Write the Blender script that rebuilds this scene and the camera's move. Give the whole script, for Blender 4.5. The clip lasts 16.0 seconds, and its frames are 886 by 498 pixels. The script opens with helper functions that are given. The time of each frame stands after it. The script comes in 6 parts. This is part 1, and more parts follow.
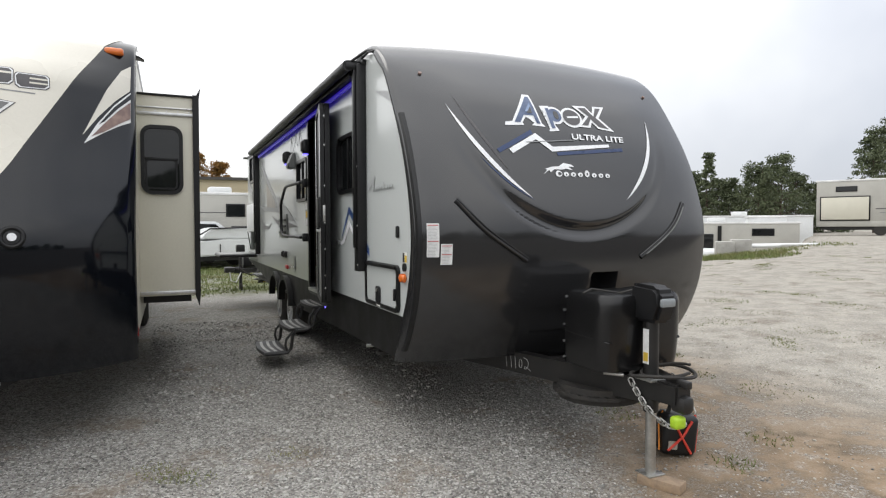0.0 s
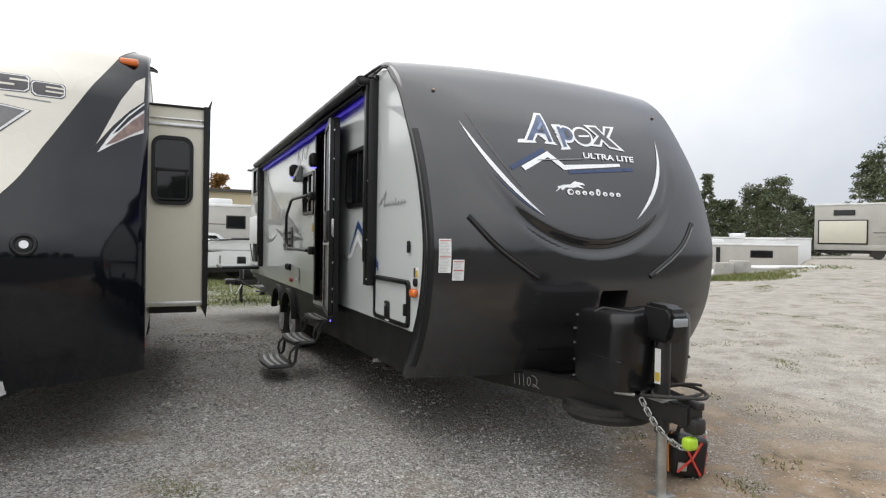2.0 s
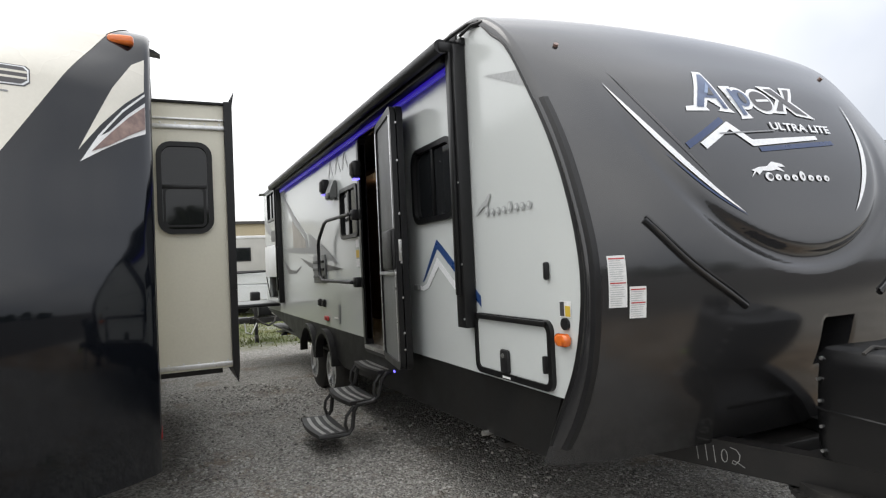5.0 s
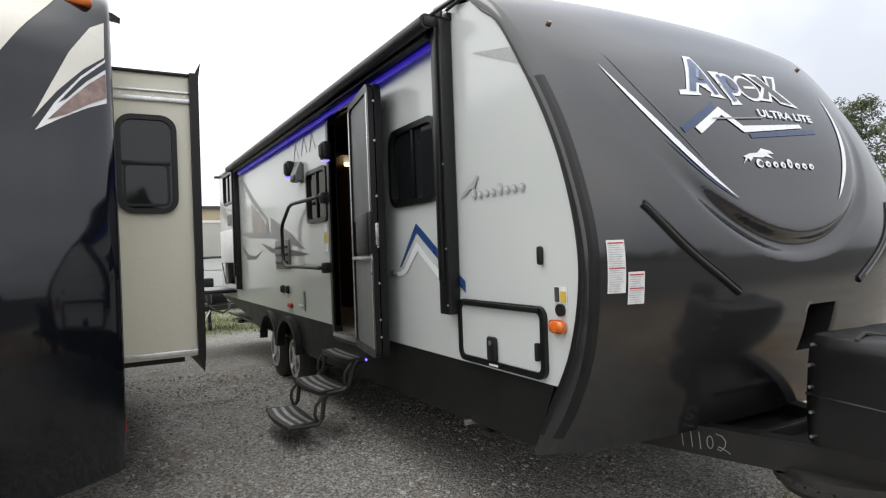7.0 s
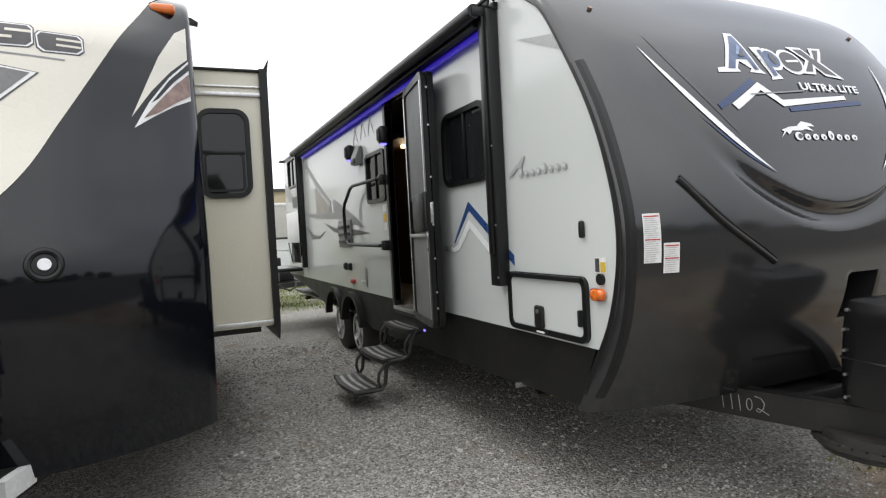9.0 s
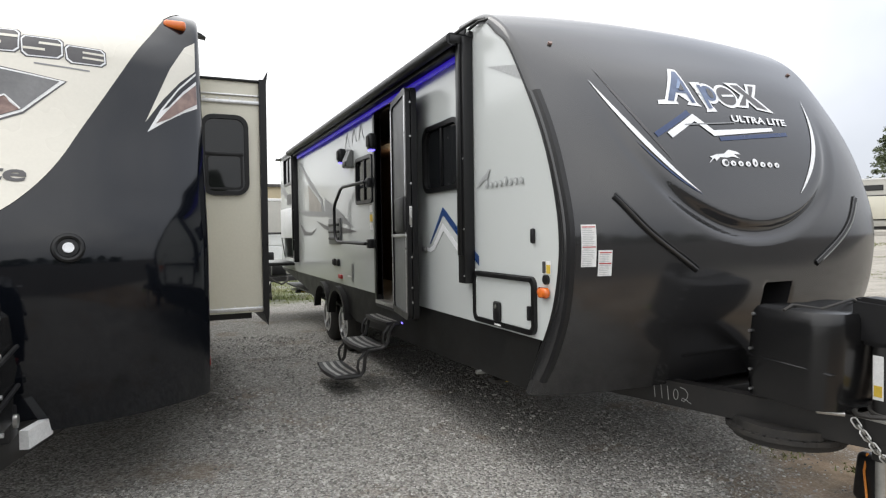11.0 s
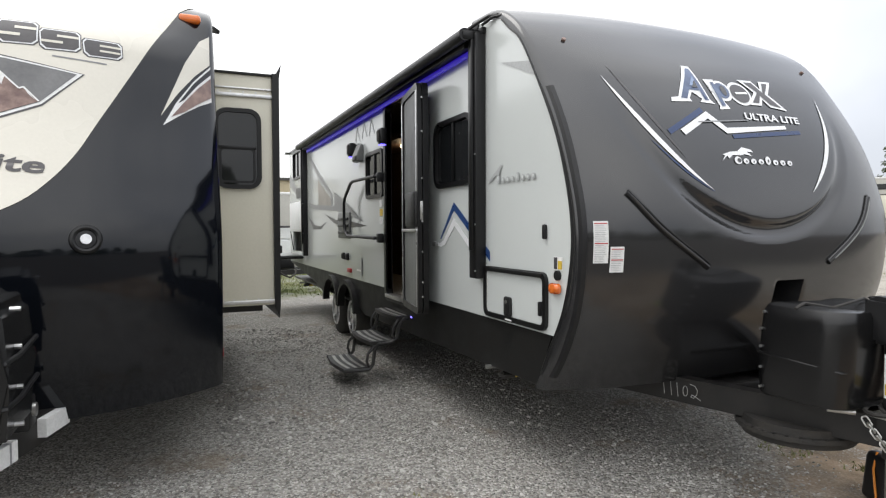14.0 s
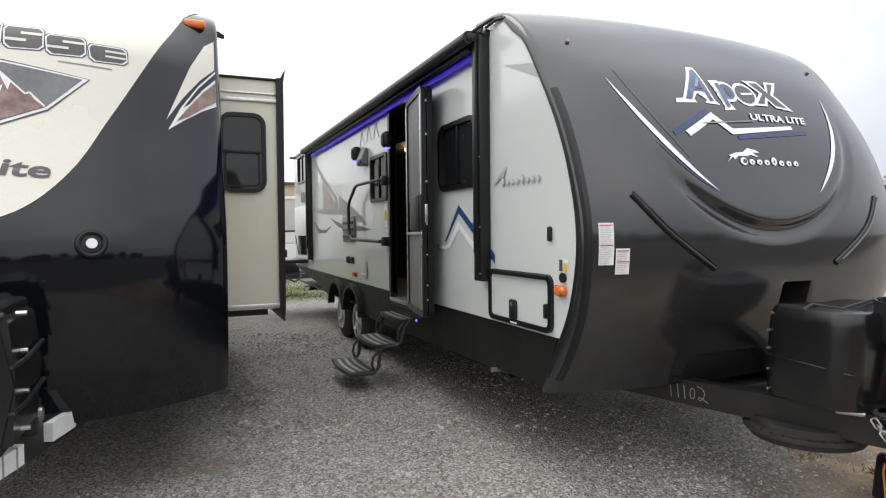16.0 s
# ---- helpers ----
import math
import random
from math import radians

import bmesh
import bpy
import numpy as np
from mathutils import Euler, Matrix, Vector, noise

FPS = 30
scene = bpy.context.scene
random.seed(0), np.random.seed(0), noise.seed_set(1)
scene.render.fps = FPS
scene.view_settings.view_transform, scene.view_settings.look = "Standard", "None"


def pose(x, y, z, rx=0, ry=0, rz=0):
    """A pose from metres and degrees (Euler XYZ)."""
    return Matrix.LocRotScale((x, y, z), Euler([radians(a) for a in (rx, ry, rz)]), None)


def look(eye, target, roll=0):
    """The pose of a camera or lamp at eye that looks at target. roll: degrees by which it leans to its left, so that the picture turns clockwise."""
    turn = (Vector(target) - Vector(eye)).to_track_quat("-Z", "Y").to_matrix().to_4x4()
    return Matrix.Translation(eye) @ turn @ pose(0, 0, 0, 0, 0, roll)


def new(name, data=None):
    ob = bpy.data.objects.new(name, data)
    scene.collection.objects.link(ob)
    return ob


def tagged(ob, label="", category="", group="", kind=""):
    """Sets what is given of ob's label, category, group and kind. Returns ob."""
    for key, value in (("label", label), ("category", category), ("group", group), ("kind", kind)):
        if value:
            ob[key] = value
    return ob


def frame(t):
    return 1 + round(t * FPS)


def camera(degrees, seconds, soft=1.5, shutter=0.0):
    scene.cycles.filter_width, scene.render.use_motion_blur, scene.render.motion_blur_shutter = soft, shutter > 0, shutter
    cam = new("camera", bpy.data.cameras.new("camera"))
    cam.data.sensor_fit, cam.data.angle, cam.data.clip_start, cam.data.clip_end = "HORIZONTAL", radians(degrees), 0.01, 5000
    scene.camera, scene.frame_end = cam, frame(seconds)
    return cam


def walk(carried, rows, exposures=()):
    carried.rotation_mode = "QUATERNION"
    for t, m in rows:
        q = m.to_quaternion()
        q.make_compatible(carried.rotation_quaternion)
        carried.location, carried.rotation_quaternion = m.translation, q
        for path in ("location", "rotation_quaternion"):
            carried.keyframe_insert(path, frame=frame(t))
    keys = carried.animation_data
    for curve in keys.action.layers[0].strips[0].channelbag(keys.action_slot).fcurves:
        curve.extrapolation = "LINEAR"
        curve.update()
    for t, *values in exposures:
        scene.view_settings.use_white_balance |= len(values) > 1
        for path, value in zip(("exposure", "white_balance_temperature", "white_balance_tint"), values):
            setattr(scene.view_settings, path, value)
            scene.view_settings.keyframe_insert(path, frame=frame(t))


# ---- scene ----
cam = camera(72.1, 16.0, soft=1.2)
PATH = [
    (0, (-1.393, -3.582, 1.387), (-0.57, -1.761, 1.315), -0.2),
    (0.5, (-1.402, -3.592, 1.389), (-0.588, -1.766, 1.333), -0.3),
    (1, (-1.409, -3.596, 1.39), (-0.595, -1.769, 1.351), -0.3),
    (1.5, (-1.442, -3.579, 1.387), (-0.616, -1.758, 1.369), 1.5),
    (2, (-1.475, -3.545, 1.385), (-0.644, -1.726, 1.365), 0.9),
    (2.5, (-1.499, -3.434, 1.363), (-0.715, -1.595, 1.327), 1.4),
    (3, (-1.457, -3.147, 1.362), (-0.832, -1.247, 1.34), 1.8),
    (3.5, (-1.467, -2.856, 1.364), (-0.874, -0.947, 1.307), 0.9),
    (4, (-1.524, -2.549, 1.404), (-0.909, -0.646, 1.405), -1.4),
    (4.2, (-1.511, -2.416, 1.413), (-0.817, -0.541, 1.437), -0.9),
    (6.3, (-1.664, -1.927, 1.414), (-0.727, -0.161, 1.453), -3.3),
    (6.5, (-1.654, -1.914, 1.402), (-0.708, -0.152, 1.424), -2.1),
    (7, (-1.657, -1.891, 1.397), (-0.685, -0.144, 1.399), -2.1),
    (7.5, (-1.654, -1.894, 1.406), (-0.717, -0.128, 1.43), -3.0),
    (8, (-1.603, -1.918, 1.404), (-0.706, -0.131, 1.41), -2.2),
    (8.5, (-1.624, -1.994, 1.398), (-0.755, -0.194, 1.446), -1.7),
    (9, (-1.74, -2.135, 1.386), (-0.942, -0.303, 1.325), -3.1),
    (9.5, (-1.714, -2.254, 1.394), (-0.921, -0.419, 1.326), -2.3),
    (9.7, (-1.692, -2.323, 1.388), (-0.876, -0.498, 1.337), -1.9),
    (12, (-1.849, -2.623, 1.385), (-1.052, -0.79, 1.324), -0.2),
    (12.5, (-1.833, -2.614, 1.387), (-1.056, -0.772, 1.328), -0.6),
    (13, (-1.833, -2.607, 1.378), (-1.054, -0.768, 1.289), -0.3),
    (13.5, (-1.827, -2.594, 1.379), (-1.049, -0.753, 1.312), -0.7),
    (14, (-1.823, -2.592, 1.386), (-1.028, -0.758, 1.313), -0.3),
    (14.5, (-1.821, -2.6, 1.385), (-1.023, -0.767, 1.331), -0.8),
    (15, (-1.818, -2.604, 1.383), (-1.021, -0.77, 1.325), -0.2),
    (15.5, (-1.817, -2.589, 1.381), (-1.031, -0.751, 1.322), 0.1),
    (16, (-1.821, -2.587, 1.381), (-1.04, -0.746, 1.32), -0.6),
]
walk(cam, [(t, look(eye, target, roll)) for t, eye, target, roll in PATH], [(0, 0.22), (2.5, 0.22), (4, 0.30), (7, 0.30), (9, 0.40), (16, 0.42)])


# ---- light ----
def node_tree(owner):
    owner.use_nodes = True
    nt = owner.node_tree
    nt.nodes.clear()
    return nt


def add(nt, kind, **settings):
    n = nt.nodes.new(kind)
    for key, value in settings.items():
        if key in n.inputs:
            n.inputs[key].default_value = value
    return n


SUN_TURN, SUN_HEIGHT = radians(-40), radians(62)
world = bpy.data.worlds.new("overcast_sky")
scene.world = world
wt = node_tree(world)
sky = wt.nodes.new("ShaderNodeTexSky")
sky.sky_type, sky.sun_disc, sky.sun_elevation, sky.sun_rotation = "NISHITA", False, SUN_HEIGHT, SUN_TURN
coords = wt.nodes.new("ShaderNodeTexCoord")
clouds = add(wt, "ShaderNodeTexNoise", Scale=1.6, Detail=5.0, Roughness=0.5)
ramp = wt.nodes.new("ShaderNodeValToRGB")
ramp.color_ramp.elements[0].position, ramp.color_ramp.elements[0].color = 0.22, (0.58, 0.605, 0.66, 1)
ramp.color_ramp.elements[1].position, ramp.color_ramp.elements[1].color = 0.62, (1.0, 1.0, 1.0, 1)
dim = add(wt, "ShaderNodeMix")
dim.data_type, dim.blend_type = "RGBA", "MIX"
scaled = wt.nodes.new("ShaderNodeVectorMath")
scaled.operation = "SCALE"
scaled.inputs["Scale"].default_value = 0.1
back = add(wt, "ShaderNodeBackground", Strength=1.0)
out = wt.nodes.new("ShaderNodeOutputWorld")
wt.links.new(coords.outputs["Generated"], clouds.inputs["Vector"])
axes = wt.nodes.new("ShaderNodeVectorMath")
axes.operation = "DOT_PRODUCT"
axes.inputs[1].default_value = (-0.34, 0.10, 0.16)
wt.links.new(coords.outputs["Generated"], axes.inputs[0])
glow = wt.nodes.new("ShaderNodeMath")
wt.links.new(clouds.outputs["Fac"], glow.inputs[0])
wt.links.new(axes.outputs["Value"], glow.inputs[1])
wt.links.new(glow.outputs[0], ramp.inputs["Fac"])
wt.links.new(sky.outputs["Color"], scaled.inputs[0])
dim.inputs[0].default_value = 0.92
wt.links.new(scaled.outputs[0], dim.inputs[6])
wt.links.new(ramp.outputs["Color"], dim.inputs[7])
# an overcast sky is about twice as bright overhead as at the horizon
split = wt.nodes.new("ShaderNodeSeparateXYZ")
wt.links.new(coords.outputs["Generated"], split.inputs[0])
rise = wt.nodes.new("ShaderNodeMapRange")
for key, v in zip(("From Min", "From Max", "To Min", "To Max"), (0.0, 1.0, 0.92, 2.1)):
    rise.inputs[key].default_value = v
wt.links.new(split.outputs[2], rise.inputs["Value"])
dome = wt.nodes.new("ShaderNodeVectorMath")
dome.operation = "SCALE"
wt.links.new(dim.outputs[2], dome.inputs[0])
wt.links.new(rise.outputs[0], dome.inputs["Scale"])
wt.links.new(dome.outputs[0], back.inputs["Color"])
wt.links.new(back.outputs[0], out.inputs[0])

sun = new("sun", bpy.data.lights.new("sun", "SUN"))
sun.data.energy, sun.data.angle, sun.data.color = 0.5, radians(30), (1.0, 0.97, 0.93)
sun.matrix_world = look((0, 0, 30), (30 * math.sin(SUN_TURN) * -0.6, 30 * math.cos(SUN_TURN) * -0.6, 0))


# ---- materials ----
def surface(name, colour, second=None, rough=0.5, metal=0.0, scale=3.0, fine=60.0, amount=0.35, grain=0.12, bump=0.0, bump_scale=80.0, coat=0.0, emit=None, power=1.0, spec=0.5):
    """Two colours mixed by large stains and fine grain, with relief, all in world metres."""
    m = bpy.data.materials.new(name)
    nt = node_tree(m)
    bsdf = nt.nodes.new("ShaderNodeBsdfPrincipled")
    end = nt.nodes.new("ShaderNodeOutputMaterial")
    nt.links.new(bsdf.outputs[0], end.inputs[0])
    geo = nt.nodes.new("ShaderNodeNewGeometry")
    second = second or tuple(c * 0.72 for c in colour)
    big = add(nt, "ShaderNodeTexNoise", Scale=scale, Detail=4.0, Roughness=0.6)
    small = add(nt, "ShaderNodeTexNoise", Scale=fine, Detail=3.0, Roughness=0.7)
    for n in (big, small):
        nt.links.new(geo.outputs["Position"], n.inputs["Vector"])
    spread = add(nt, "ShaderNodeMapRange")
    for key, v in zip(("From Min", "From Max", "To Min", "To Max"), (0.35, 0.7, 0.0, amount)):
        spread.inputs[key].default_value = v
    nt.links.new(big.outputs["Fac"], spread.inputs["Value"])
    mix1 = nt.nodes.new("ShaderNodeMix")
    mix1.data_type = "RGBA"
    mix1.inputs[6].default_value, mix1.inputs[7].default_value = (*colour, 1), (*second, 1)
    nt.links.new(spread.outputs[0], mix1.inputs[0])
    level = add(nt, "ShaderNodeMapRange")
    for key, v in zip(("From Min", "From Max", "To Min", "To Max"), (0.25, 0.75, 1 - grain, 1 + grain)):
        level.inputs[key].default_value = v
    nt.links.new(small.outputs["Fac"], level.inputs["Value"])
    mul = nt.nodes.new("ShaderNodeVectorMath")
    mul.operation = "SCALE"
    nt.links.new(mix1.outputs[2], mul.inputs[0])
    nt.links.new(level.outputs[0], mul.inputs["Scale"])
    nt.links.new(mul.outputs[0], bsdf.inputs["Base Color"])
    bsdf.inputs["Metallic"].default_value = metal
    bsdf.inputs["Specular IOR Level"].default_value = spec
    shine = add(nt, "ShaderNodeMapRange")
    for key, v in zip(("From Min", "From Max", "To Min", "To Max"), (0.3, 0.7, max(0.02, rough * 0.85), min(1.0, rough * 1.15))):
        shine.inputs[key].default_value = v
    nt.links.new(big.outputs["Fac"], shine.inputs["Value"])
    nt.links.new(shine.outputs[0], bsdf.inputs["Roughness"])
    bsdf.inputs["Coat Weight"].default_value = coat
    bsdf.inputs["Coat Roughness"].default_value = 0.06
    if bump:
        tex = add(nt, "ShaderNodeTexNoise", Scale=bump_scale, Detail=4.0, Roughness=0.6)
        nt.links.new(geo.outputs["Position"], tex.inputs["Vector"])
        b = add(nt, "ShaderNodeBump", Strength=1.0, Distance=bump)
        nt.links.new(tex.outputs["Fac"], b.inputs["Height"])
        nt.links.new(b.outputs[0], bsdf.inputs["Normal"])
    if emit:
        bsdf.inputs["Emission Color"].default_value = (*emit, 1)
        bsdf.inputs["Emission Strength"].default_value = power
    return m


CHARCOAL = surface("charcoal_gelcoat", (0.0215, 0.0215, 0.0225), (0.018, 0.018, 0.019), rough=0.14, scale=1.2, amount=0.5, grain=0.06, fine=400, spec=0.8)
SILVER = surface("silver_fibreglass", (0.60, 0.625, 0.61), (0.55, 0.575, 0.565), rough=0.2, scale=0.5, amount=0.6, grain=0.01, coat=0.3)
SKIRT = surface("black_skirt_metal", (0.010, 0.010, 0.010), (0.017, 0.016, 0.014), rough=0.5, scale=4, amount=0.5, spec=0.22)
BLACK = surface("black_plastic", (0.008, 0.008, 0.009), (0.014, 0.014, 0.014), rough=0.42, scale=6, amount=0.6, bump=0.0004, bump_scale=300, spec=0.4)
GLOSS = surface("glossy_black_trim", (0.008, 0.008, 0.0085), rough=0.32, scale=5, spec=0.35)
RUBBER = surface("tyre_rubber", (0.022, 0.021, 0.020), (0.07, 0.062, 0.052), rough=0.85, scale=9, amount=0.5, bump=0.002, bump_scale=120)
ROOF = surface("grey_roof_membrane", (0.07, 0.07, 0.072), (0.11, 0.11, 0.11), rough=0.6, scale=2, amount=0.6)
WHITE_ROOF = surface("white_roof_membrane", (0.72, 0.72, 0.71), (0.5, 0.5, 0.48), rough=0.55, scale=1.5, amount=0.6)
WHITE_INK = surface("white_vinyl", (0.80, 0.81, 0.82), rough=0.35, scale=8, amount=0.2)
BLUE_INK = surface("navy_vinyl", (0.022, 0.060, 0.19), (0.03, 0.08, 0.24), rough=0.3, scale=6)
NAVY_INK = surface("dark_navy_vinyl", (0.014, 0.034, 0.105), (0.02, 0.05, 0.15), rough=0.3, scale=6)
PALE_INK = surface("pale_blue_vinyl", (0.30, 0.38, 0.52), (0.10, 0.16, 0.32), rough=0.3, scale=9, amount=1.0)
GREY_INK = surface("grey_vinyl", (0.20, 0.205, 0.21), (0.30, 0.305, 0.31), rough=0.35, scale=3, amount=0.8)
LIGHT_INK = surface("light_grey_vinyl", (0.40, 0.41, 0.41), (0.34, 0.35, 0.35), rough=0.35, scale=4, amount=0.6)
DARK_INK = surface("dark_grey_vinyl", (0.055, 0.052, 0.055), (0.09, 0.085, 0.085), rough=0.35, scale=6, amount=0.8)
TAN_INK = surface("taupe_vinyl", (0.33, 0.30, 0.26), (0.25, 0.23, 0.2), rough=0.35, scale=5, amount=0.6)
BROWN_INK = surface("rust_brown_vinyl", (0.13, 0.075, 0.065), (0.32, 0.22, 0.18), rough=0.35, scale=14, amount=0.9)
PAPER = surface("sticker_paper", (0.74, 0.74, 0.73), rough=0.55, scale=12, amount=0.2)
RED_INK = surface("red_print", (0.45, 0.03, 0.03), rough=0.5)
YELLOW_INK = surface("yellow_print", (0.65, 0.45, 0.05), rough=0.5)
AMBER = surface("amber_lens", (0.75, 0.17, 0.02), (0.55, 0.10, 0.01), rough=0.18, scale=30, amount=0.6, coat=0.6)
STEEL = surface("galvanised_steel", (0.52, 0.52, 0.50), (0.34, 0.33, 0.31), rough=0.38, metal=0.9, scale=12, amount=0.7)
ALUMINIUM = surface("brushed_aluminium", (0.66, 0.66, 0.66), (0.5, 0.5, 0.5), rough=0.3, metal=0.95, scale=10, amount=0.6)
FRAME_STEEL = surface("black_painted_frame", (0.010, 0.010, 0.010), (0.022, 0.019, 0.017), rough=0.45, scale=7, amount=0.7)
CREAM = surface("cream_gelcoat", (0.66, 0.63, 0.55), (0.61, 0.58, 0.50), rough=0.26, scale=1, amount=0.6, grain=0.03, coat=0.2)
SLATE = surface("slate_blue_gelcoat", (0.0042, 0.0052, 0.0075), (0.0035, 0.0042, 0.006), rough=0.08, scale=1.2, amount=0.5, grain=0.05, fine=400, spec=0.45)
COVER = surface("glossy_moulded_plastic", (0.007, 0.007, 0.0075), (0.011, 0.011, 0.011), rough=0.24, scale=5, amount=0.6, bump=0.0003, bump_scale=220, spec=0.5)
EMBLEM_BLUE = surface("dusky_blue_vinyl", (0.035, 0.06, 0.13), (0.11, 0.15, 0.25), rough=0.3, scale=9, amount=1.0)
BADGE_GREY = surface("badge_grey_vinyl", (0.10, 0.10, 0.102), (0.19, 0.19, 0.19), rough=0.35, scale=4, amount=0.9)
TAN_WALL = surface("beige_fibreglass", (0.60, 0.575, 0.48), (0.55, 0.53, 0.44), rough=0.35, scale=2, amount=0.6, grain=0.04)
LED_GLOW_BLUE = surface("blue_led_and_wall_glow", (0.02, 0.01, 0.3), rough=0.4, emit=(0.04, 0.012, 0.75), power=0.22)
LAMP_WARM = surface("warm_lamp", (0.9, 0.7, 0.4), rough=0.4, emit=(1.0, 0.72, 0.38), power=4.0)
INTERIOR = surface("dark_interior_panelling", (0.075, 0.045, 0.032), (0.05, 0.03, 0.022), rough=0.5, scale=5)
INTERIOR_FLOOR = surface("vinyl_plank_floor", (0.35, 0.32, 0.28), (0.25, 0.22, 0.19), rough=0.4, scale=9)
SCREEN = surface("insect_screen", (0.085, 0.088, 0.088), (0.11, 0.112, 0.112), rough=0.45, scale=3, fine=900, grain=0.3)
DOOR_PANEL = surface("grey_door_panel", (0.16, 0.165, 0.16), (0.13, 0.132, 0.13), rough=0.4, scale=3)
WOOD = surface("weathered_wood", (0.36, 0.26, 0.17), (0.24, 0.18, 0.13), rough=0.8, scale=14, amount=0.8, bump=0.002, bump_scale=60)
LIME = surface("lime_plastic", (0.40, 0.62, 0.03), rough=0.45, scale=20)
RED_CORD = surface("red_cord", (0.60, 0.05, 0.03), rough=0.6, scale=30)
ORANGE = surface("orange_band", (0.70, 0.24, 0.03), rough=0.5, scale=30)
SIDING = surface("beige_metal_siding", (0.52, 0.45, 0.31), (0.45, 0.39, 0.27), rough=0.6, scale=0.6, amount=0.7)
VEHICLE_WHITE = surface("white_coachwork", (0.70, 0.71, 0.71), (0.58, 0.59, 0.58), rough=0.35, scale=1.5, amount=0.7)
VEHICLE_GREY = surface("grey_coachwork", (0.42, 0.41, 0.37), (0.34, 0.33, 0.30), rough=0.4, scale=1.2, amount=0.7)
CONCRETE = surface("concrete", (0.42, 0.41, 0.38), (0.30, 0.29, 0.27), rough=0.9, scale=2.5, amount=0.9, bump=0.01, bump_scale=25)
BARK = surface("pine_bark", (0.085, 0.062, 0.046), (0.12, 0.09, 0.07), rough=0.95, scale=8, bump=0.02, bump_scale=20)
CHALK = surface("chalk", (0.30, 0.30, 0.29), rough=0.9, fine=200, grain=0.5)
FASCIA = surface("dark_fascia", (0.06, 0.055, 0.05), rough=0.6)


def foliage(name, colour, second):
    m = surface(name, colour, second, rough=0.6, scale=1.1, amount=0.9, grain=0.35, fine=14)
    nt = m.node_tree
    bsdf = next(n for n in nt.nodes if n.type == "BSDF_PRINCIPLED")
    bsdf.inputs["Specular IOR Level"].default_value = 0.25
    return m


PINE = foliage("pine_needles", (0.115, 0.135, 0.070), (0.070, 0.088, 0.048))
AUTUMN = foliage("autumn_leaves", (0.30, 0.15, 0.035), (0.16, 0.10, 0.03))
GRASS = foliage("grass_blades", (0.12, 0.16, 0.045), (0.20, 0.18, 0.08))


def glass(name, tint, rough=0.04):
    m = bpy.data.materials.new(name)
    nt = node_tree(m)
    bsdf = add(nt, "ShaderNodeBsdfPrincipled", Roughness=rough)
    bsdf.inputs["Base Color"].default_value = (*tint, 1)
    bsdf.inputs["IOR"].default_value = 1.5
    end = nt.nodes.new("ShaderNodeOutputMaterial")
    geo = nt.nodes.new("ShaderNodeNewGeometry")
    ripple = add(nt, "ShaderNodeTexNoise", Scale=5.0, Detail=1.0)
    nt.links.new(geo.outputs["Position"], ripple.inputs["Vector"])
    b = add(nt, "ShaderNodeBump", Strength=0.3, Distance=0.004)
    nt.links.new(ripple.outputs["Fac"], b.inputs["Height"])
    nt.links.new(b.outputs[0], bsdf.inputs["Normal"])
    nt.links.new(bsdf.outputs[0], end.inputs[0])
    return m


TINTED = glass("tinted_glass", (0.010, 0.011, 0.012))
PALE_GLASS = glass("pale_reflecting_glass", (0.25, 0.27, 0.28), 0.1)


# ---- mesh helpers ----
def part(name, bm, material, parent=None, label="", angle=35, base=None):
    """Links a bmesh as one mesh object under a thing or under a part. Its geometry is in world metres."""
    bmesh.ops.recalc_face_normals(bm, faces=bm.faces[:])
    me = bpy.data.meshes.new(name)
    bm.to_mesh(me)
    bm.free()
    me.materials.append(material)
    me.shade_smooth()
    me.set_sharp_from_angle(angle=radians(angle))
    ob = new(name, me)
    if parent:
        ob.parent = parent
        if parent.type == "EMPTY":
            ob.matrix_parent_inverse = Matrix.Translation(parent.location).inverted()
    if label:
        tagged(ob, label)
    return ob


def thing(name, at, label, category, group="", kind=""):
    ob = new(name)
    ob.location = at
    ob.empty_display_size = 0.1
    return tagged(ob, label, category, group, kind)


def box(bm, x0, x1, y0, y1, z0, z1, bevel=0.0, m=None, segments=2):
    made = bmesh.ops.create_cube(bm, size=1.0)["verts"]
    for v in made:
        v.co = Vector(((x0 + x1) / 2 + v.co.x * (x1 - x0), (y0 + y1) / 2 + v.co.y * (y1 - y0), (z0 + z1) / 2 + v.co.z * (z1 - z0)))
        if m:
            v.co = m @ v.co
    if bevel:
        edges = list({e for v in made for e in v.link_edges})
        bmesh.ops.bevel(bm, geom=edges, offset=bevel, segments=segments, affect="EDGES", profile=0.5)
    return bm


def cube(x0, x1, y0, y1, z0, z1, bevel=0.0, m=None, segments=2):
    return box(bmesh.new(), x0, x1, y0, y1, z0, z1, bevel, m, segments)


def rod(bm, a, b, r, r2=None, seg=14):
    a, b = Vector(a), Vector(b)
    m = Matrix.Translation((a + b) / 2) @ (b - a).to_track_quat("Z", "Y").to_matrix().to_4x4()
    bmesh.ops.create_cone(bm, cap_ends=True, segments=seg, radius1=r, radius2=r if r2 is None else r2, depth=(b - a).length, matrix=m)
    return bm


